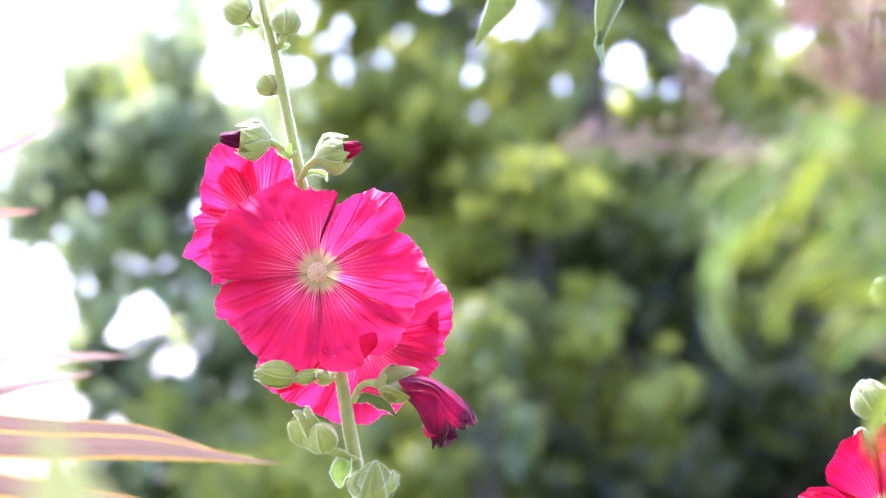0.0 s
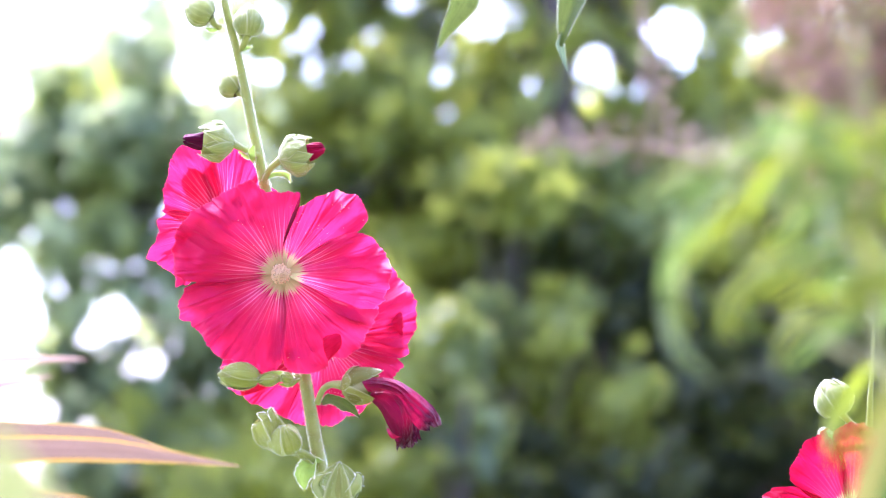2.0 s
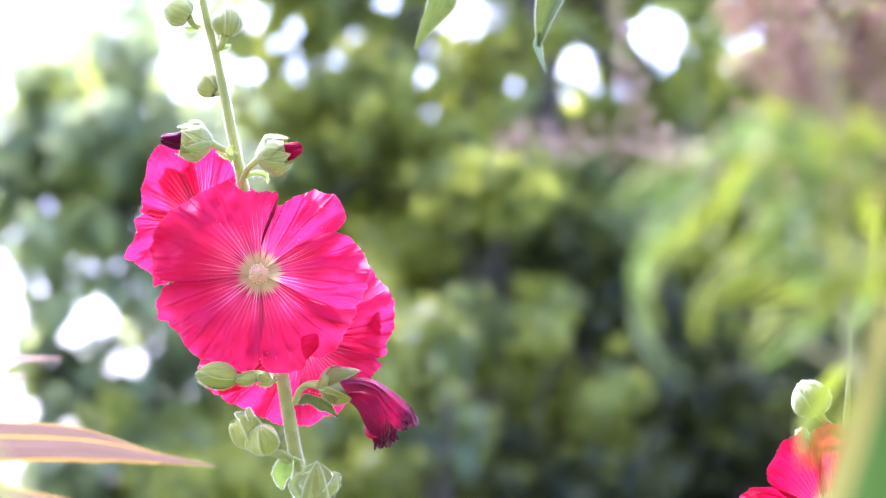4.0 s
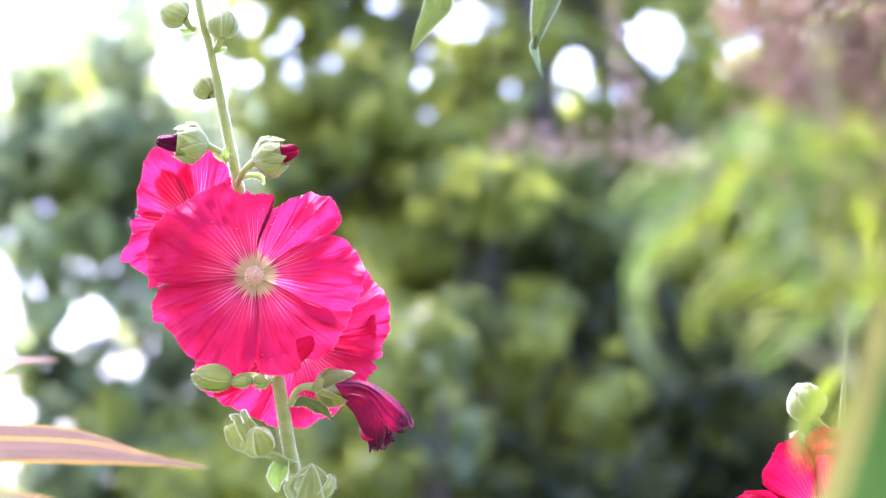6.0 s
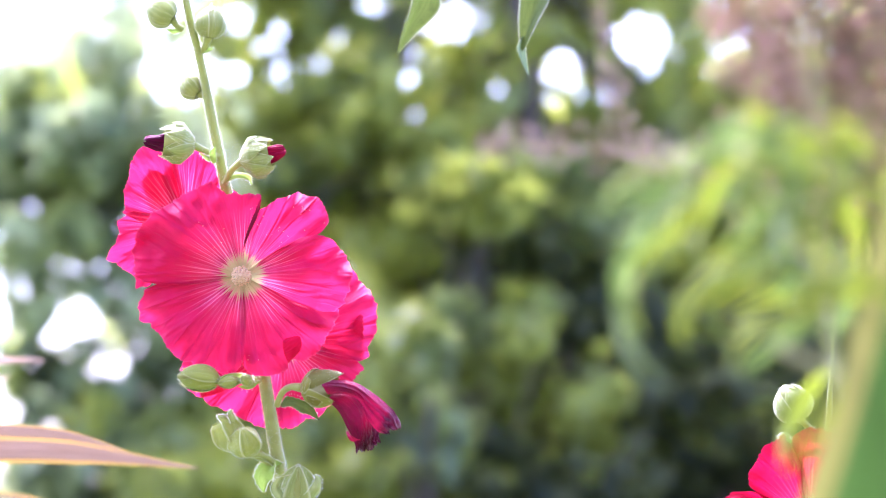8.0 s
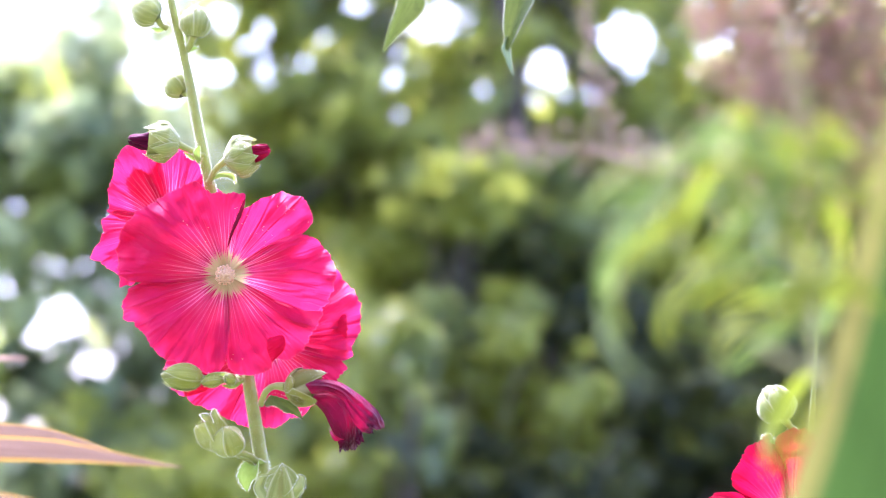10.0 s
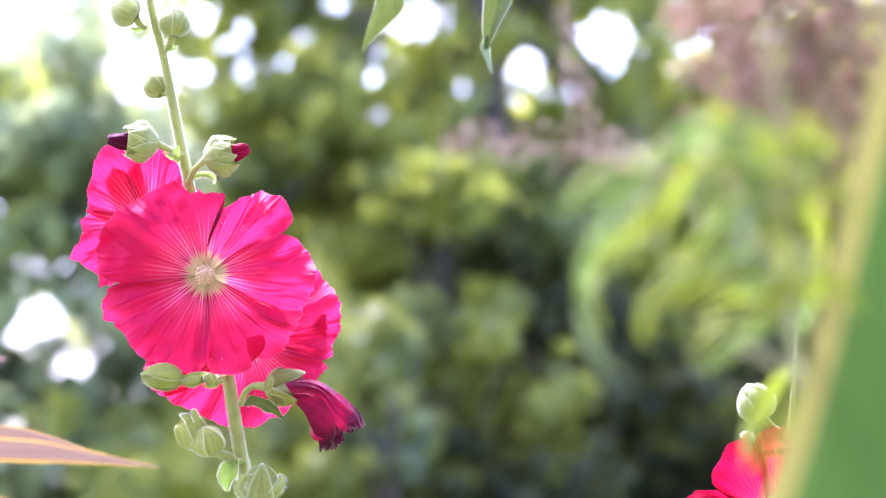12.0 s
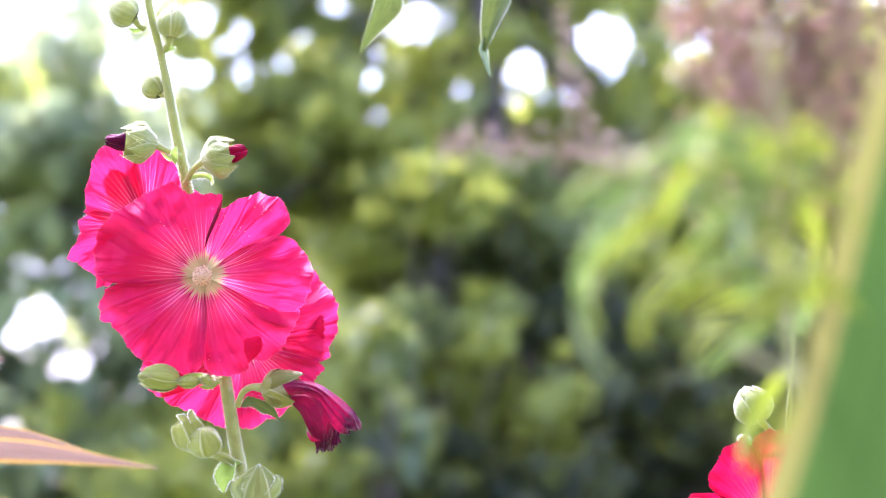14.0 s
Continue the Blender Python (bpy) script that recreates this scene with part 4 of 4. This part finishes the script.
bush_blade([(168.3, 2.3), (156.2, -9.8), (144.1, -26.0)], 2.6, 0.55, BUSH_LEAF)
bush_blade([(134.0, 42.7), (125.9, 24.5), (127.9, 6.3)], 1.7, 0.57, BUSH_LEAF)
bush_blade([(115.8, 30.6), (103.7, 14.4), (97.6, -3.8)], 1.6, 0.58, BUSH_LEAF)
bush_blade([(150.1, 34.6), (142.1, 16.4), (140.0, 0.3)], 1.9, 0.56, BUSH_LEAF_GREY)
bush_blade([(168.3, 38.7), (160.2, 20.5), (154.2, 4.3)], 1.9, 0.57, BUSH_LEAF)
bush_blade([(105.7, 30.6), (91.6, 16.4), (83.5, 0.3)], 1.5, 0.58, BUSH_LEAF_GREY)
bush_blade([(134.0, 4.3), (119.8, 0.3), (111.8, -13.9)], 1.9, 0.57, BUSH_LEAF)
# short young leaves along the canes
for cane, steps in ((canes[0], 22), (canes[1], 22), (canes[2], 14), (canes[3], 8)):
    line = spline(cane[2:] if len(cane) > 5 else cane, 60)
    for n in range(steps):
        p = line[rng.randrange(20, 44) if len(cane) > 5 else rng.randrange(60)]
        turn = rng.uniform(0, 6.28)
        way = TILT.to_3x3() @ Vector((math.cos(turn), 0.7 * math.sin(turn), rng.uniform(-0.7, 0.4)))
        tip = p + way * rng.uniform(0.012, 0.026)
        bend = (p + tip) / 2 + Vector((0, 0, rng.uniform(0.001, 0.005)))
        bm = strip(bmesh.new(), [p, bend, tip], [0.0004, rng.uniform(0.0014, 0.0026), 0.0001], way.cross(Vector((0.3, 1.0, 0.4))), 10, 4, 0.3, 0.1, n)
        part("leaf", bm, BUSH_LEAF if n % 3 else BUSH_LEAF_GREY, bush)
# two leaves that hang from the overarching cane, the second with a tip that has turned over
for line, widths, side, fold in (([sight(18.8, 106.9, 1.12), sight(13.8, 90.7, 1.12), sight(9.1, 80.6, 1.12), sight(5.5, 71.5, 1.12)], [0.001, 0.0078, 0.0042, 0.0001], (1, 0.7, 0.15), 0.55),
                                 ([sight(59.2, 108.9, 1.12), sight(55.4, 90.7, 1.12), sight(51.8, 79.6, 1.12), sight(50.2, 72.9, 1.12)], [0.001, 0.0070, 0.0032, 0.0008], (1, -0.5, 0.1), 0.45)):
    part("leaf", strip(bmesh.new(), line, widths, TILT.to_3x3() @ Vector(side), 22, 8, fold, 0.10), HANGING_LEAF, bush, "hanging leaf tip with a pale edge")
part("leaf_tip", strip(bmesh.new(), [sight(50.4, 78.2, 1.12), sight(49.3, 73.7, 1.12), sight(50.6, 68.5, 1.12), sight(52.8, 63.6, 1.12)], [0.0006, 0.0024, 0.0018, 0.0001],
                       TILT.to_3x3() @ Vector((1, 0.9, 0.1)), 18, 6, 0.4, 0.15), BUSH_LEAF_DEEP, bush, "bluish underside of a turned leaf tip")


def panicle(pts, thick, count, seed, material):
    """A faded flower spike: a thin stalk set with very many small florets."""
    r = random.Random(seed)
    line = spline(pts, 60)
    bm = tube(bmesh.new(), pts, [0.0006, 0.0004, 0.0002], 24, 6)
    for _ in range(count):
        f = r.random() ** 0.9
        p = line[int(f * 59)]
        q = p + Vector((r.gauss(0, 1), r.gauss(0, 1), r.gauss(0, 1))).normalized() * thick * (1.15 - 0.7 * f) * r.uniform(0.1, 1.0) ** 0.4
        s = r.uniform(0.0007, 0.0015) if material == PANICLE else r.uniform(0.0004, 0.0009)
        vs = [bm.verts.new(q + Vector((r.gauss(0, s), r.gauss(0, s), r.gauss(0, s)))) for _ in range(4)]
        for tri in ((0, 1, 2), (0, 2, 3), (0, 3, 1), (1, 3, 2)):
            bm.faces.new([vs[k] for k in tri])
    return part("panicle", bm, material, bush, "faded pinkish brown flower spike" if material == PANICLE else "dry brown flower spike")


for n, (a, m, z, thick, count) in enumerate((
        ((0.086, 0.58, 0.028), (0.080, 0.58, 0.044), (0.073, 0.57, 0.066), 0.012, 300),
        ((0.094, 0.58, 0.016), (0.092, 0.57, 0.034), (0.088, 0.57, 0.058), 0.017, 480),
        ((0.104, 0.58, 0.012), (0.104, 0.57, 0.030), (0.102, 0.56, 0.052), 0.017, 480),
        ((0.114, 0.58, 0.018), (0.117, 0.57, 0.040), (0.120, 0.56, 0.062), 0.015, 340),
        ((0.108, 0.58, 0.030), (0.108, 0.57, 0.046), (0.106, 0.57, 0.062), 0.016, 340),
        ((0.090, 0.58, 0.034), (0.092, 0.57, 0.050), (0.096, 0.57, 0.066), 0.014, 260),
        ((0.086, 0.60, 0.014), (0.062, 0.60, 0.021), (0.026, 0.61, 0.025), 0.010, 330),
        ((0.064, 0.66, 0.026), (0.058, 0.66, 0.046), (0.056, 0.66, 0.072), 0.0060, 200))):
    panicle([tilted(*(1.2 * k for k in p)) for p in (a, m, z)], thick * 1.1, count, n, PANICLE if n < 6 else PANICLE_DRY)

# ---- flax ----
flax = thing("flax", Vector((-0.42, 1.05, 0.0)), "clump of mauve and bronze sword leaves with golden margins", "plant")
foot = Vector((-0.42, 1.05, 0.0))


def flax_leaf(pts, widths, side, material, fold=0.3, label="", seed=0.0, owner=None, start=None, margin=None):
    line = [start or foot, *pts]
    bands = (0.085, 0.915) if margin else (0.0, 1.0)
    leaf = part("sword_leaf", strip(bmesh.new(), line, widths, side, 40, 8, fold, 0.05, seed, 0.0, bands), material, owner or flax, label)
    if margin:
        for edge in ((0.0, 0.085), (0.915, 1.0)):
            part("leaf_margin", strip(bmesh.new(), line, widths, side, 40, 3, fold, 0.05, seed, 0.0, edge), margin, leaf, "cream leaf margin")
    return leaf


UP = TILT.to_3x3() @ Vector((0, -0.6, 1))
flax_leaf([Vector((-0.44, 1.04, 1.0)), tilted(-0.29, 1.02, -0.052), tilted(-0.16, 1.02, -0.0700), tilted(-0.106, 1.02, -0.0718), tilted(-0.0600, 1.02, -0.0782)],
          [0.007, 0.011, 0.0088, 0.0064, 0.0050, 0.0002], UP, FLAX_MAUVE, 0.3, "mauve leaf with a golden edge")
flax_leaf([Vector((-0.43, 1.0, 0.98)), tilted(-0.26, 0.98, -0.068), tilted(-0.150, 0.98, -0.0825), tilted(-0.100, 0.98, -0.0915), tilted(-0.058, 0.98, -0.105)],
          [0.007, 0.011, 0.0085, 0.0055, 0.0042, 0.0002], UP, FLAX_MAUVE, 0.3, "mauve leaf with a golden edge", 2.0)
flax_leaf([Vector((-0.44, 1.06, 0.98)), tilted(-0.26, 1.06, -0.060), tilted(-0.150, 1.06, -0.0665), tilted(-0.112, 1.06, -0.0690), tilted(-0.083, 1.06, -0.0775)],
          [0.006, 0.009, 0.007, 0.0040, 0.0030, 0.0002], UP, FLAX_MAUVE, 0.3, "mauve leaf with a golden edge", 2.6)
flax_leaf([Vector((-0.46, 1.02, 1.05)), tilted(-0.29, 0.96, -0.030), tilted(-0.16, 0.95, -0.0368), tilted(-0.128, 0.95, -0.0360), tilted(-0.108, 0.95, -0.0362)],
          [0.007, 0.009, 0.0050, 0.0028, 0.0018, 0.0002], UP, FLAX_ROSE, 0.3, "", 3.0)
flax_leaf([Vector((-0.47, 0.99, 1.02)), tilted(-0.28, 0.95, -0.060), tilted(-0.16, 0.94, -0.0490), tilted(-0.135, 0.94, -0.0440), tilted(-0.118, 0.94, -0.0415)],
          [0.007, 0.009, 0.0050, 0.0030, 0.0022, 0.0002], UP, FLAX_ROSE, 0.3, "", 4.0)
flax_leaf([Vector((-0.45, 1.0, 1.1)), tilted(-0.30, 0.95, -0.010), tilted(-0.165, 0.94, 0.027), tilted(-0.145, 0.94, 0.035), tilted(-0.129, 0.94, 0.0435)],
          [0.007, 0.009, 0.006, 0.0030, 0.0018, 0.0002], UP, FLAX_RED, 0.3, "reddish leaf tip", 5.0)
flax_leaf([Vector((-0.46, 1.0, 1.1)), tilted(-0.30, 0.95, -0.005), tilted(-0.175, 0.94, 0.011), tilted(-0.150, 0.94, 0.0125), tilted(-0.136, 0.94, 0.013)],
          [0.006, 0.008, 0.006, 0.0026, 0.0014, 0.0002], UP, FLAX_RED, 0.3, "reddish leaf tip", 6.0)

flax2 = thing("flax", Vector((0.09, 0.57, 0.0)), "broad green sword leaf with a cream margin", "plant")
foot2 = Vector((0.09, 0.57, 0.0))
flax_leaf([Vector((0.09, 0.60, 0.7)), tilted(0.1120, 0.62, -0.1240), tilted(0.1374, 0.62, -0.0550), tilted(0.1580, 0.62, 0.0337), tilted(0.1840, 0.62, 0.1295), tilted(0.2190, 0.62, 0.2480)],
          [0.013, 0.026, 0.0351, 0.0351, 0.0337, 0.029, 0.002], TILT.to_3x3() @ Vector((1, 0.15, 0)), FLAX_GREEN, 0.12, "", 1.0, flax2, foot2, FLAX_CREAM)
flax3 = thing("flax", Vector((-0.10, 0.40, 0.0)), "pale green sword leaf tip close to the lens", "plant")
flax_leaf([Vector((-0.09, 0.42, 0.8)), tilted(-0.056, 0.44, -0.081), tilted(-0.0590, 0.44, -0.044), tilted(-0.0630, 0.44, -0.025)],
          [0.006, 0.012, 0.012, 0.0080, 0.0002], TILT.to_3x3() @ Vector((1, 0.15, 0)), FLAX_PALE, 0.2, "", 1.0, flax3, Vector((-0.10, 0.40, 0.0)))


# ---- trees behind ----
def leaf_cloud(centres, radii, per, size, rng, gaps=(), outward=1.0):
    """Arrays for many folded leaves gathered in clumps."""
    n = len(centres) * per
    c = np.repeat(centres, per, axis=0)
    r = np.repeat(radii, per)
    d = rng.normal(size=(n, 3))
    d /= np.linalg.norm(d, axis=1)[:, None]
    stretch = np.repeat(rng.uniform((0.7, 0.7, 0.45), (1.8, 1.3, 1.15), (len(centres), 3)), per, axis=0)
    p = c + d * stretch * (r * rng.uniform(0.1, 1.0, n) ** 0.7)[:, None]
    keep = np.ones(n, bool)
    # gaps are cut along sight lines from the lens, to fit its view
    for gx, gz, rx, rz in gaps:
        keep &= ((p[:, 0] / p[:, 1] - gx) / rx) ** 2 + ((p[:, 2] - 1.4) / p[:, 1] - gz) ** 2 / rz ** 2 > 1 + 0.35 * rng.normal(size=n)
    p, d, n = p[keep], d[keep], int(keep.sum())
    nrm = d * outward + rng.normal(size=(n, 3)) * 0.5 + np.array([0, 0, 0.7])
    nrm /= np.linalg.norm(nrm, axis=1)[:, None]
    along = np.cross(nrm, rng.normal(size=(n, 3)))
    along /= np.linalg.norm(along, axis=1)[:, None]
    along[:, 2] -= 0.35
    side = np.cross(nrm, along)
    s = (size * rng.uniform(0.6, 1.25, n))[:, None]
    base, tip = p - along * s * 0.5, p + along * s * 0.5
    left, right = p + side * s * 0.27 + nrm * s * 0.09 - along * s * 0.06, p - side * s * 0.27 + nrm * s * 0.09 - along * s * 0.06
    verts = np.stack([base, left, tip, right], 1).reshape(-1, 3)
    k = np.arange(n)[:, None] * 4
    faces = np.concatenate([k + [0, 3, 2], k + [0, 2, 1]]).tolist()
    return verts, faces


def tree(name, foot, top, crown, clumps, per, size, material, seed, label, category="tree", trunk=0.07, gaps=(), lean=0.0, clump=(0.08, 0.17), limbs=9, lit_share=0.16, lit_spots=()):
    """Trunk, limbs and a crown: crown is a list of ellipsoids (x, y, z, rx, ry, rz), in metres."""
    r = np.random.default_rng(seed)
    ob = thing(name, foot, label, category)
    clumps, per = round(clumps * 1.8), round(per * 0.40)
    vol = np.array([e[3] * e[4] * e[5] for e in crown])
    pick = r.choice(len(crown), clumps, p=vol / vol.sum())
    e = np.array(crown)[pick]
    d = r.normal(size=(clumps, 3))
    d /= np.linalg.norm(d, axis=1)[:, None]
    centres = e[:, :3] + d * e[:, 3:] * (r.uniform(0, 1, clumps) ** 0.4)[:, None]
    centres[:, 2] = np.maximum(centres[:, 2], 0.25)
    top = Vector(top)
    base = Vector(foot)
    mid = base.lerp(top, 0.5) + Vector((lean, 0, 0))
    part("trunk", tube(bmesh.new(), [base, mid, top], [trunk, trunk * 0.75, trunk * 0.4], 20, 12, 0.25), BARK, ob)
    for i in range(limbs):
        c = Vector(centres[i * (clumps // limbs)])
        s = base.lerp(top, 0.35 + 0.6 * i / limbs)
        part("limb", tube(bmesh.new(), [s, s.lerp(c, 0.5) + Vector((0, 0, 0.12)), c], [trunk * 0.4, trunk * 0.24, trunk * 0.08], 12, 7, 0.2), BARK, ob)
    sizes = r.uniform(*clump, clumps)
    # sunlight on patches of foliage is put into the leaf colour of these clumps
    lit_clumps = np.array([noise.noise(Vector(c) * 4.6 + Vector((seed, 0, 0))) for c in centres]) > 0.50 - lit_share * 1.5
    for x, z, reach in lit_spots:
        close = np.hypot(centres[:, 0] - x, centres[:, 2] - z) < abs(reach)
        lit_clumps = lit_clumps | close if reach > 0 else lit_clumps & ~close      # a negative reach: no lit leaves there
    for chosen, mat, text in ((~lit_clumps, material, ""), (lit_clumps, LEAF_MID if material == LEAF_SOFT else LEAF_LIGHT, "yellow-green leaves painted as sunlit patches")):
        if chosen.any():
            verts, faces = leaf_cloud(centres[chosen], sizes[chosen], per, size, r, gaps)
            mesh_part("crown", verts, faces, mat, ob, text, "stuff")
    return ob


# openings through which the sky shows, cut to fit the camera's view: side and height as slopes from the lens, and their
# half-widths
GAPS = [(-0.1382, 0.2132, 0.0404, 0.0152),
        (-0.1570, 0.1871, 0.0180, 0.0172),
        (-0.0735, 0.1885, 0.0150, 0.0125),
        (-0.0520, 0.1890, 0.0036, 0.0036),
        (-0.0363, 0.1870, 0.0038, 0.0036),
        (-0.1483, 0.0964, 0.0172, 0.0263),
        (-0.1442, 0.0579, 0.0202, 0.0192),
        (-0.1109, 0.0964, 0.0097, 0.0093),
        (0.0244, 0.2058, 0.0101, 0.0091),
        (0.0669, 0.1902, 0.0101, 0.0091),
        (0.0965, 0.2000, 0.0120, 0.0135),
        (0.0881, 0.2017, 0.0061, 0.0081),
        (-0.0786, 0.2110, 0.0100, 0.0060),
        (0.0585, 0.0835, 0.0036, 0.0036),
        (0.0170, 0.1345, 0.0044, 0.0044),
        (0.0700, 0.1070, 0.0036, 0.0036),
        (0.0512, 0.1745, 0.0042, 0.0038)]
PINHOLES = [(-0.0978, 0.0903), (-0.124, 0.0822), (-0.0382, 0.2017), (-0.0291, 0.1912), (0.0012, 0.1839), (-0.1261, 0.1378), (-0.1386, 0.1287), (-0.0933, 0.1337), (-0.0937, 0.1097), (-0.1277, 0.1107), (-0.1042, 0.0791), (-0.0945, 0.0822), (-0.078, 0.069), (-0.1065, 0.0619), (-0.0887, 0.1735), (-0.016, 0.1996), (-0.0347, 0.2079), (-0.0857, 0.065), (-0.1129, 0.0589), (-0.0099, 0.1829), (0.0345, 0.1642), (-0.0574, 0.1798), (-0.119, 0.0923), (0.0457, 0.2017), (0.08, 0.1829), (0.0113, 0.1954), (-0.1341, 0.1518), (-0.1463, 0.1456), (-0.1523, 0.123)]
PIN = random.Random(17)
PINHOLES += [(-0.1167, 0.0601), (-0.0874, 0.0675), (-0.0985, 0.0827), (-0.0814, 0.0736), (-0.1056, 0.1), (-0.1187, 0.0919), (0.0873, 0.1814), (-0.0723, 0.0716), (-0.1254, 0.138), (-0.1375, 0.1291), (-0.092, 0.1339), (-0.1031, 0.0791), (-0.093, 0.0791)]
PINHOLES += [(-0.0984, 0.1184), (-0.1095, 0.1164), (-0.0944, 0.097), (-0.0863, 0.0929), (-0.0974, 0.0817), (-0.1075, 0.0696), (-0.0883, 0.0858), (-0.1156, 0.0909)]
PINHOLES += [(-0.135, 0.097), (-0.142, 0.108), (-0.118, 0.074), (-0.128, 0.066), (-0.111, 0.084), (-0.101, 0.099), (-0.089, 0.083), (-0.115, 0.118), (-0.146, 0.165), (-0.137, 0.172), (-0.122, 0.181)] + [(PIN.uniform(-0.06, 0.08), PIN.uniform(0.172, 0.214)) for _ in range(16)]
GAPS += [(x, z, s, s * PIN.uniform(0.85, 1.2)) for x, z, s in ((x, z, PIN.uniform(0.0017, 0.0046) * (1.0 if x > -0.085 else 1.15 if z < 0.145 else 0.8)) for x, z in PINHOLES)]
# patches painted sunlit, placed to fit the camera's view: x, z and reach
LIT_SPOTS = [(-0.97, 2.97, 0.14), (-1.04, 2.58, 0.12), (-0.33, 3.02, 0.13), (0.27, 3.12, 0.17), (0.21, 2.66, 0.20), (0.72, 3.05, 0.16), (1.3, 2.7, 0.2), (0.22, 2.17, 0.20), (0.55, 2.35, 0.10)]
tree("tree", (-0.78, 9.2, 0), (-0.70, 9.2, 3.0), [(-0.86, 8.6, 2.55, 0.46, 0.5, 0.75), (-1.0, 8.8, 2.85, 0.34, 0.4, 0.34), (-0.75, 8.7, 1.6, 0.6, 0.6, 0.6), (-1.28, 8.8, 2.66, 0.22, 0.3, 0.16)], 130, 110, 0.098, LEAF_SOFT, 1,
     "small leafy tree with a rounded green crown", gaps=GAPS, lit_share=0.12, lit_spots=LIT_SPOTS)
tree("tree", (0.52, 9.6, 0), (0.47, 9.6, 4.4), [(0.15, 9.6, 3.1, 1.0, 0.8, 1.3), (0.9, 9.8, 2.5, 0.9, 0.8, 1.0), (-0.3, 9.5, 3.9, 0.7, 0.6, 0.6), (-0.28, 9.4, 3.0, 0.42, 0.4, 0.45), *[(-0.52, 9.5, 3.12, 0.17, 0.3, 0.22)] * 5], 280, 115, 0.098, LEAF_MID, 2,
     "broad garden tree with dense green leaves", gaps=GAPS, lit_share=0.40, trunk=0.10, lit_spots=LIT_SPOTS)
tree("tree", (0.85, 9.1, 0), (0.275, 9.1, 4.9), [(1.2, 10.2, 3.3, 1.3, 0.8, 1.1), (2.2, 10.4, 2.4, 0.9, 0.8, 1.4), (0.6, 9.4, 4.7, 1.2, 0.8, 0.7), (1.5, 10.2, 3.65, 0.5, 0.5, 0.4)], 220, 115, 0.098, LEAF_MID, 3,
     "leaning garden tree with a dark trunk", gaps=GAPS, trunk=0.07, lit_share=0.46, lit_spots=LIT_SPOTS)
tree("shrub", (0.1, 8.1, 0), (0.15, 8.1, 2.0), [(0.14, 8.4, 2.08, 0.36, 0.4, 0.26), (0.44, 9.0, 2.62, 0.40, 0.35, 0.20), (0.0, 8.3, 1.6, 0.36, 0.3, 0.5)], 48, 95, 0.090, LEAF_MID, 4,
     "light green shrub in front of the trees", "shrub", 0.035, GAPS, lit_share=0.3, clump=(0.06, 0.14))
tree("shrub", (0.8, 8.6, 0), (0.8, 8.6, 1.6), [(0.8, 8.6, 1.5, 0.9, 0.5, 0.7), (1.7, 8.8, 1.6, 0.8, 0.5, 0.8), (0.62, 8.8, 2.25, 0.42, 0.35, 0.30)], 150, 110, 0.092, LEAF_SHADED, 5,
     "shrub under the trees, shade put into its leaf colour", "shrub", 0.04, GAPS, lit_share=0.20, lit_spots=[(0.45, 2.05, 0.16), (0.70, 1.90, 0.12), (1.6, 1.9, -0.7)])
# hedge added as filler, to darken what shows between the crowns
tree("hedge", (0.9, 11.6, 0), (0.9, 11.6, 3.2), [(0.5, 11.6, 2.2, 1.5, 0.5, 1.7), (2.2, 11.6, 2.2, 1.5, 0.5, 1.7)], 430, 190, 0.10, LEAF_SHADED, 6,
     "tall hedge added behind the garden trees, shade put into its leaves", "hedge", 0.06, GAPS, clump=(0.12, 0.25))
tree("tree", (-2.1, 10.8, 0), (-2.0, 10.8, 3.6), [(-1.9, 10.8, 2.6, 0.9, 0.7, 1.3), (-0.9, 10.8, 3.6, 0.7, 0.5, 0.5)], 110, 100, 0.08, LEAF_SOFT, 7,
     "thinly leaved tree against the white sky", gaps=GAPS, lit_share=0.05)
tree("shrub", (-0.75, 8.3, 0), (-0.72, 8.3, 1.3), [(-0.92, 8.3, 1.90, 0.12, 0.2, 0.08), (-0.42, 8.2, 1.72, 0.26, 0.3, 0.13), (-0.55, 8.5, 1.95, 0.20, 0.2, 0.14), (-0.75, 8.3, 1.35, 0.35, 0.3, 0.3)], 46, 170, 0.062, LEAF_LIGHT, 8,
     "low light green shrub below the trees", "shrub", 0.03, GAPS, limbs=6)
tree("shrub", (-0.9, 8.75, 0), (-0.88, 8.75, 1.5), [(-0.92, 8.7, 1.98, 0.22, 0.25, 0.15)], 20, 120, 0.088, LEAF_SHADED, 9,
     "shrub below the small tree, shade put into its leaf colour", "shrub", 0.03, GAPS, limbs=5, lit_share=0.0)
tree("shrub", (0.30, 8.5, 0), (0.28, 8.5, 2.3), [(0.32, 8.6, 2.62, 0.18, 0.3, 0.10)], 7, 70, 0.092, LEAF_MID, 10,
     "slender shrub with a yellow-green leafy top", "shrub", 0.02, GAPS, limbs=5, clump=(0.05, 0.15), lit_share=0.5)
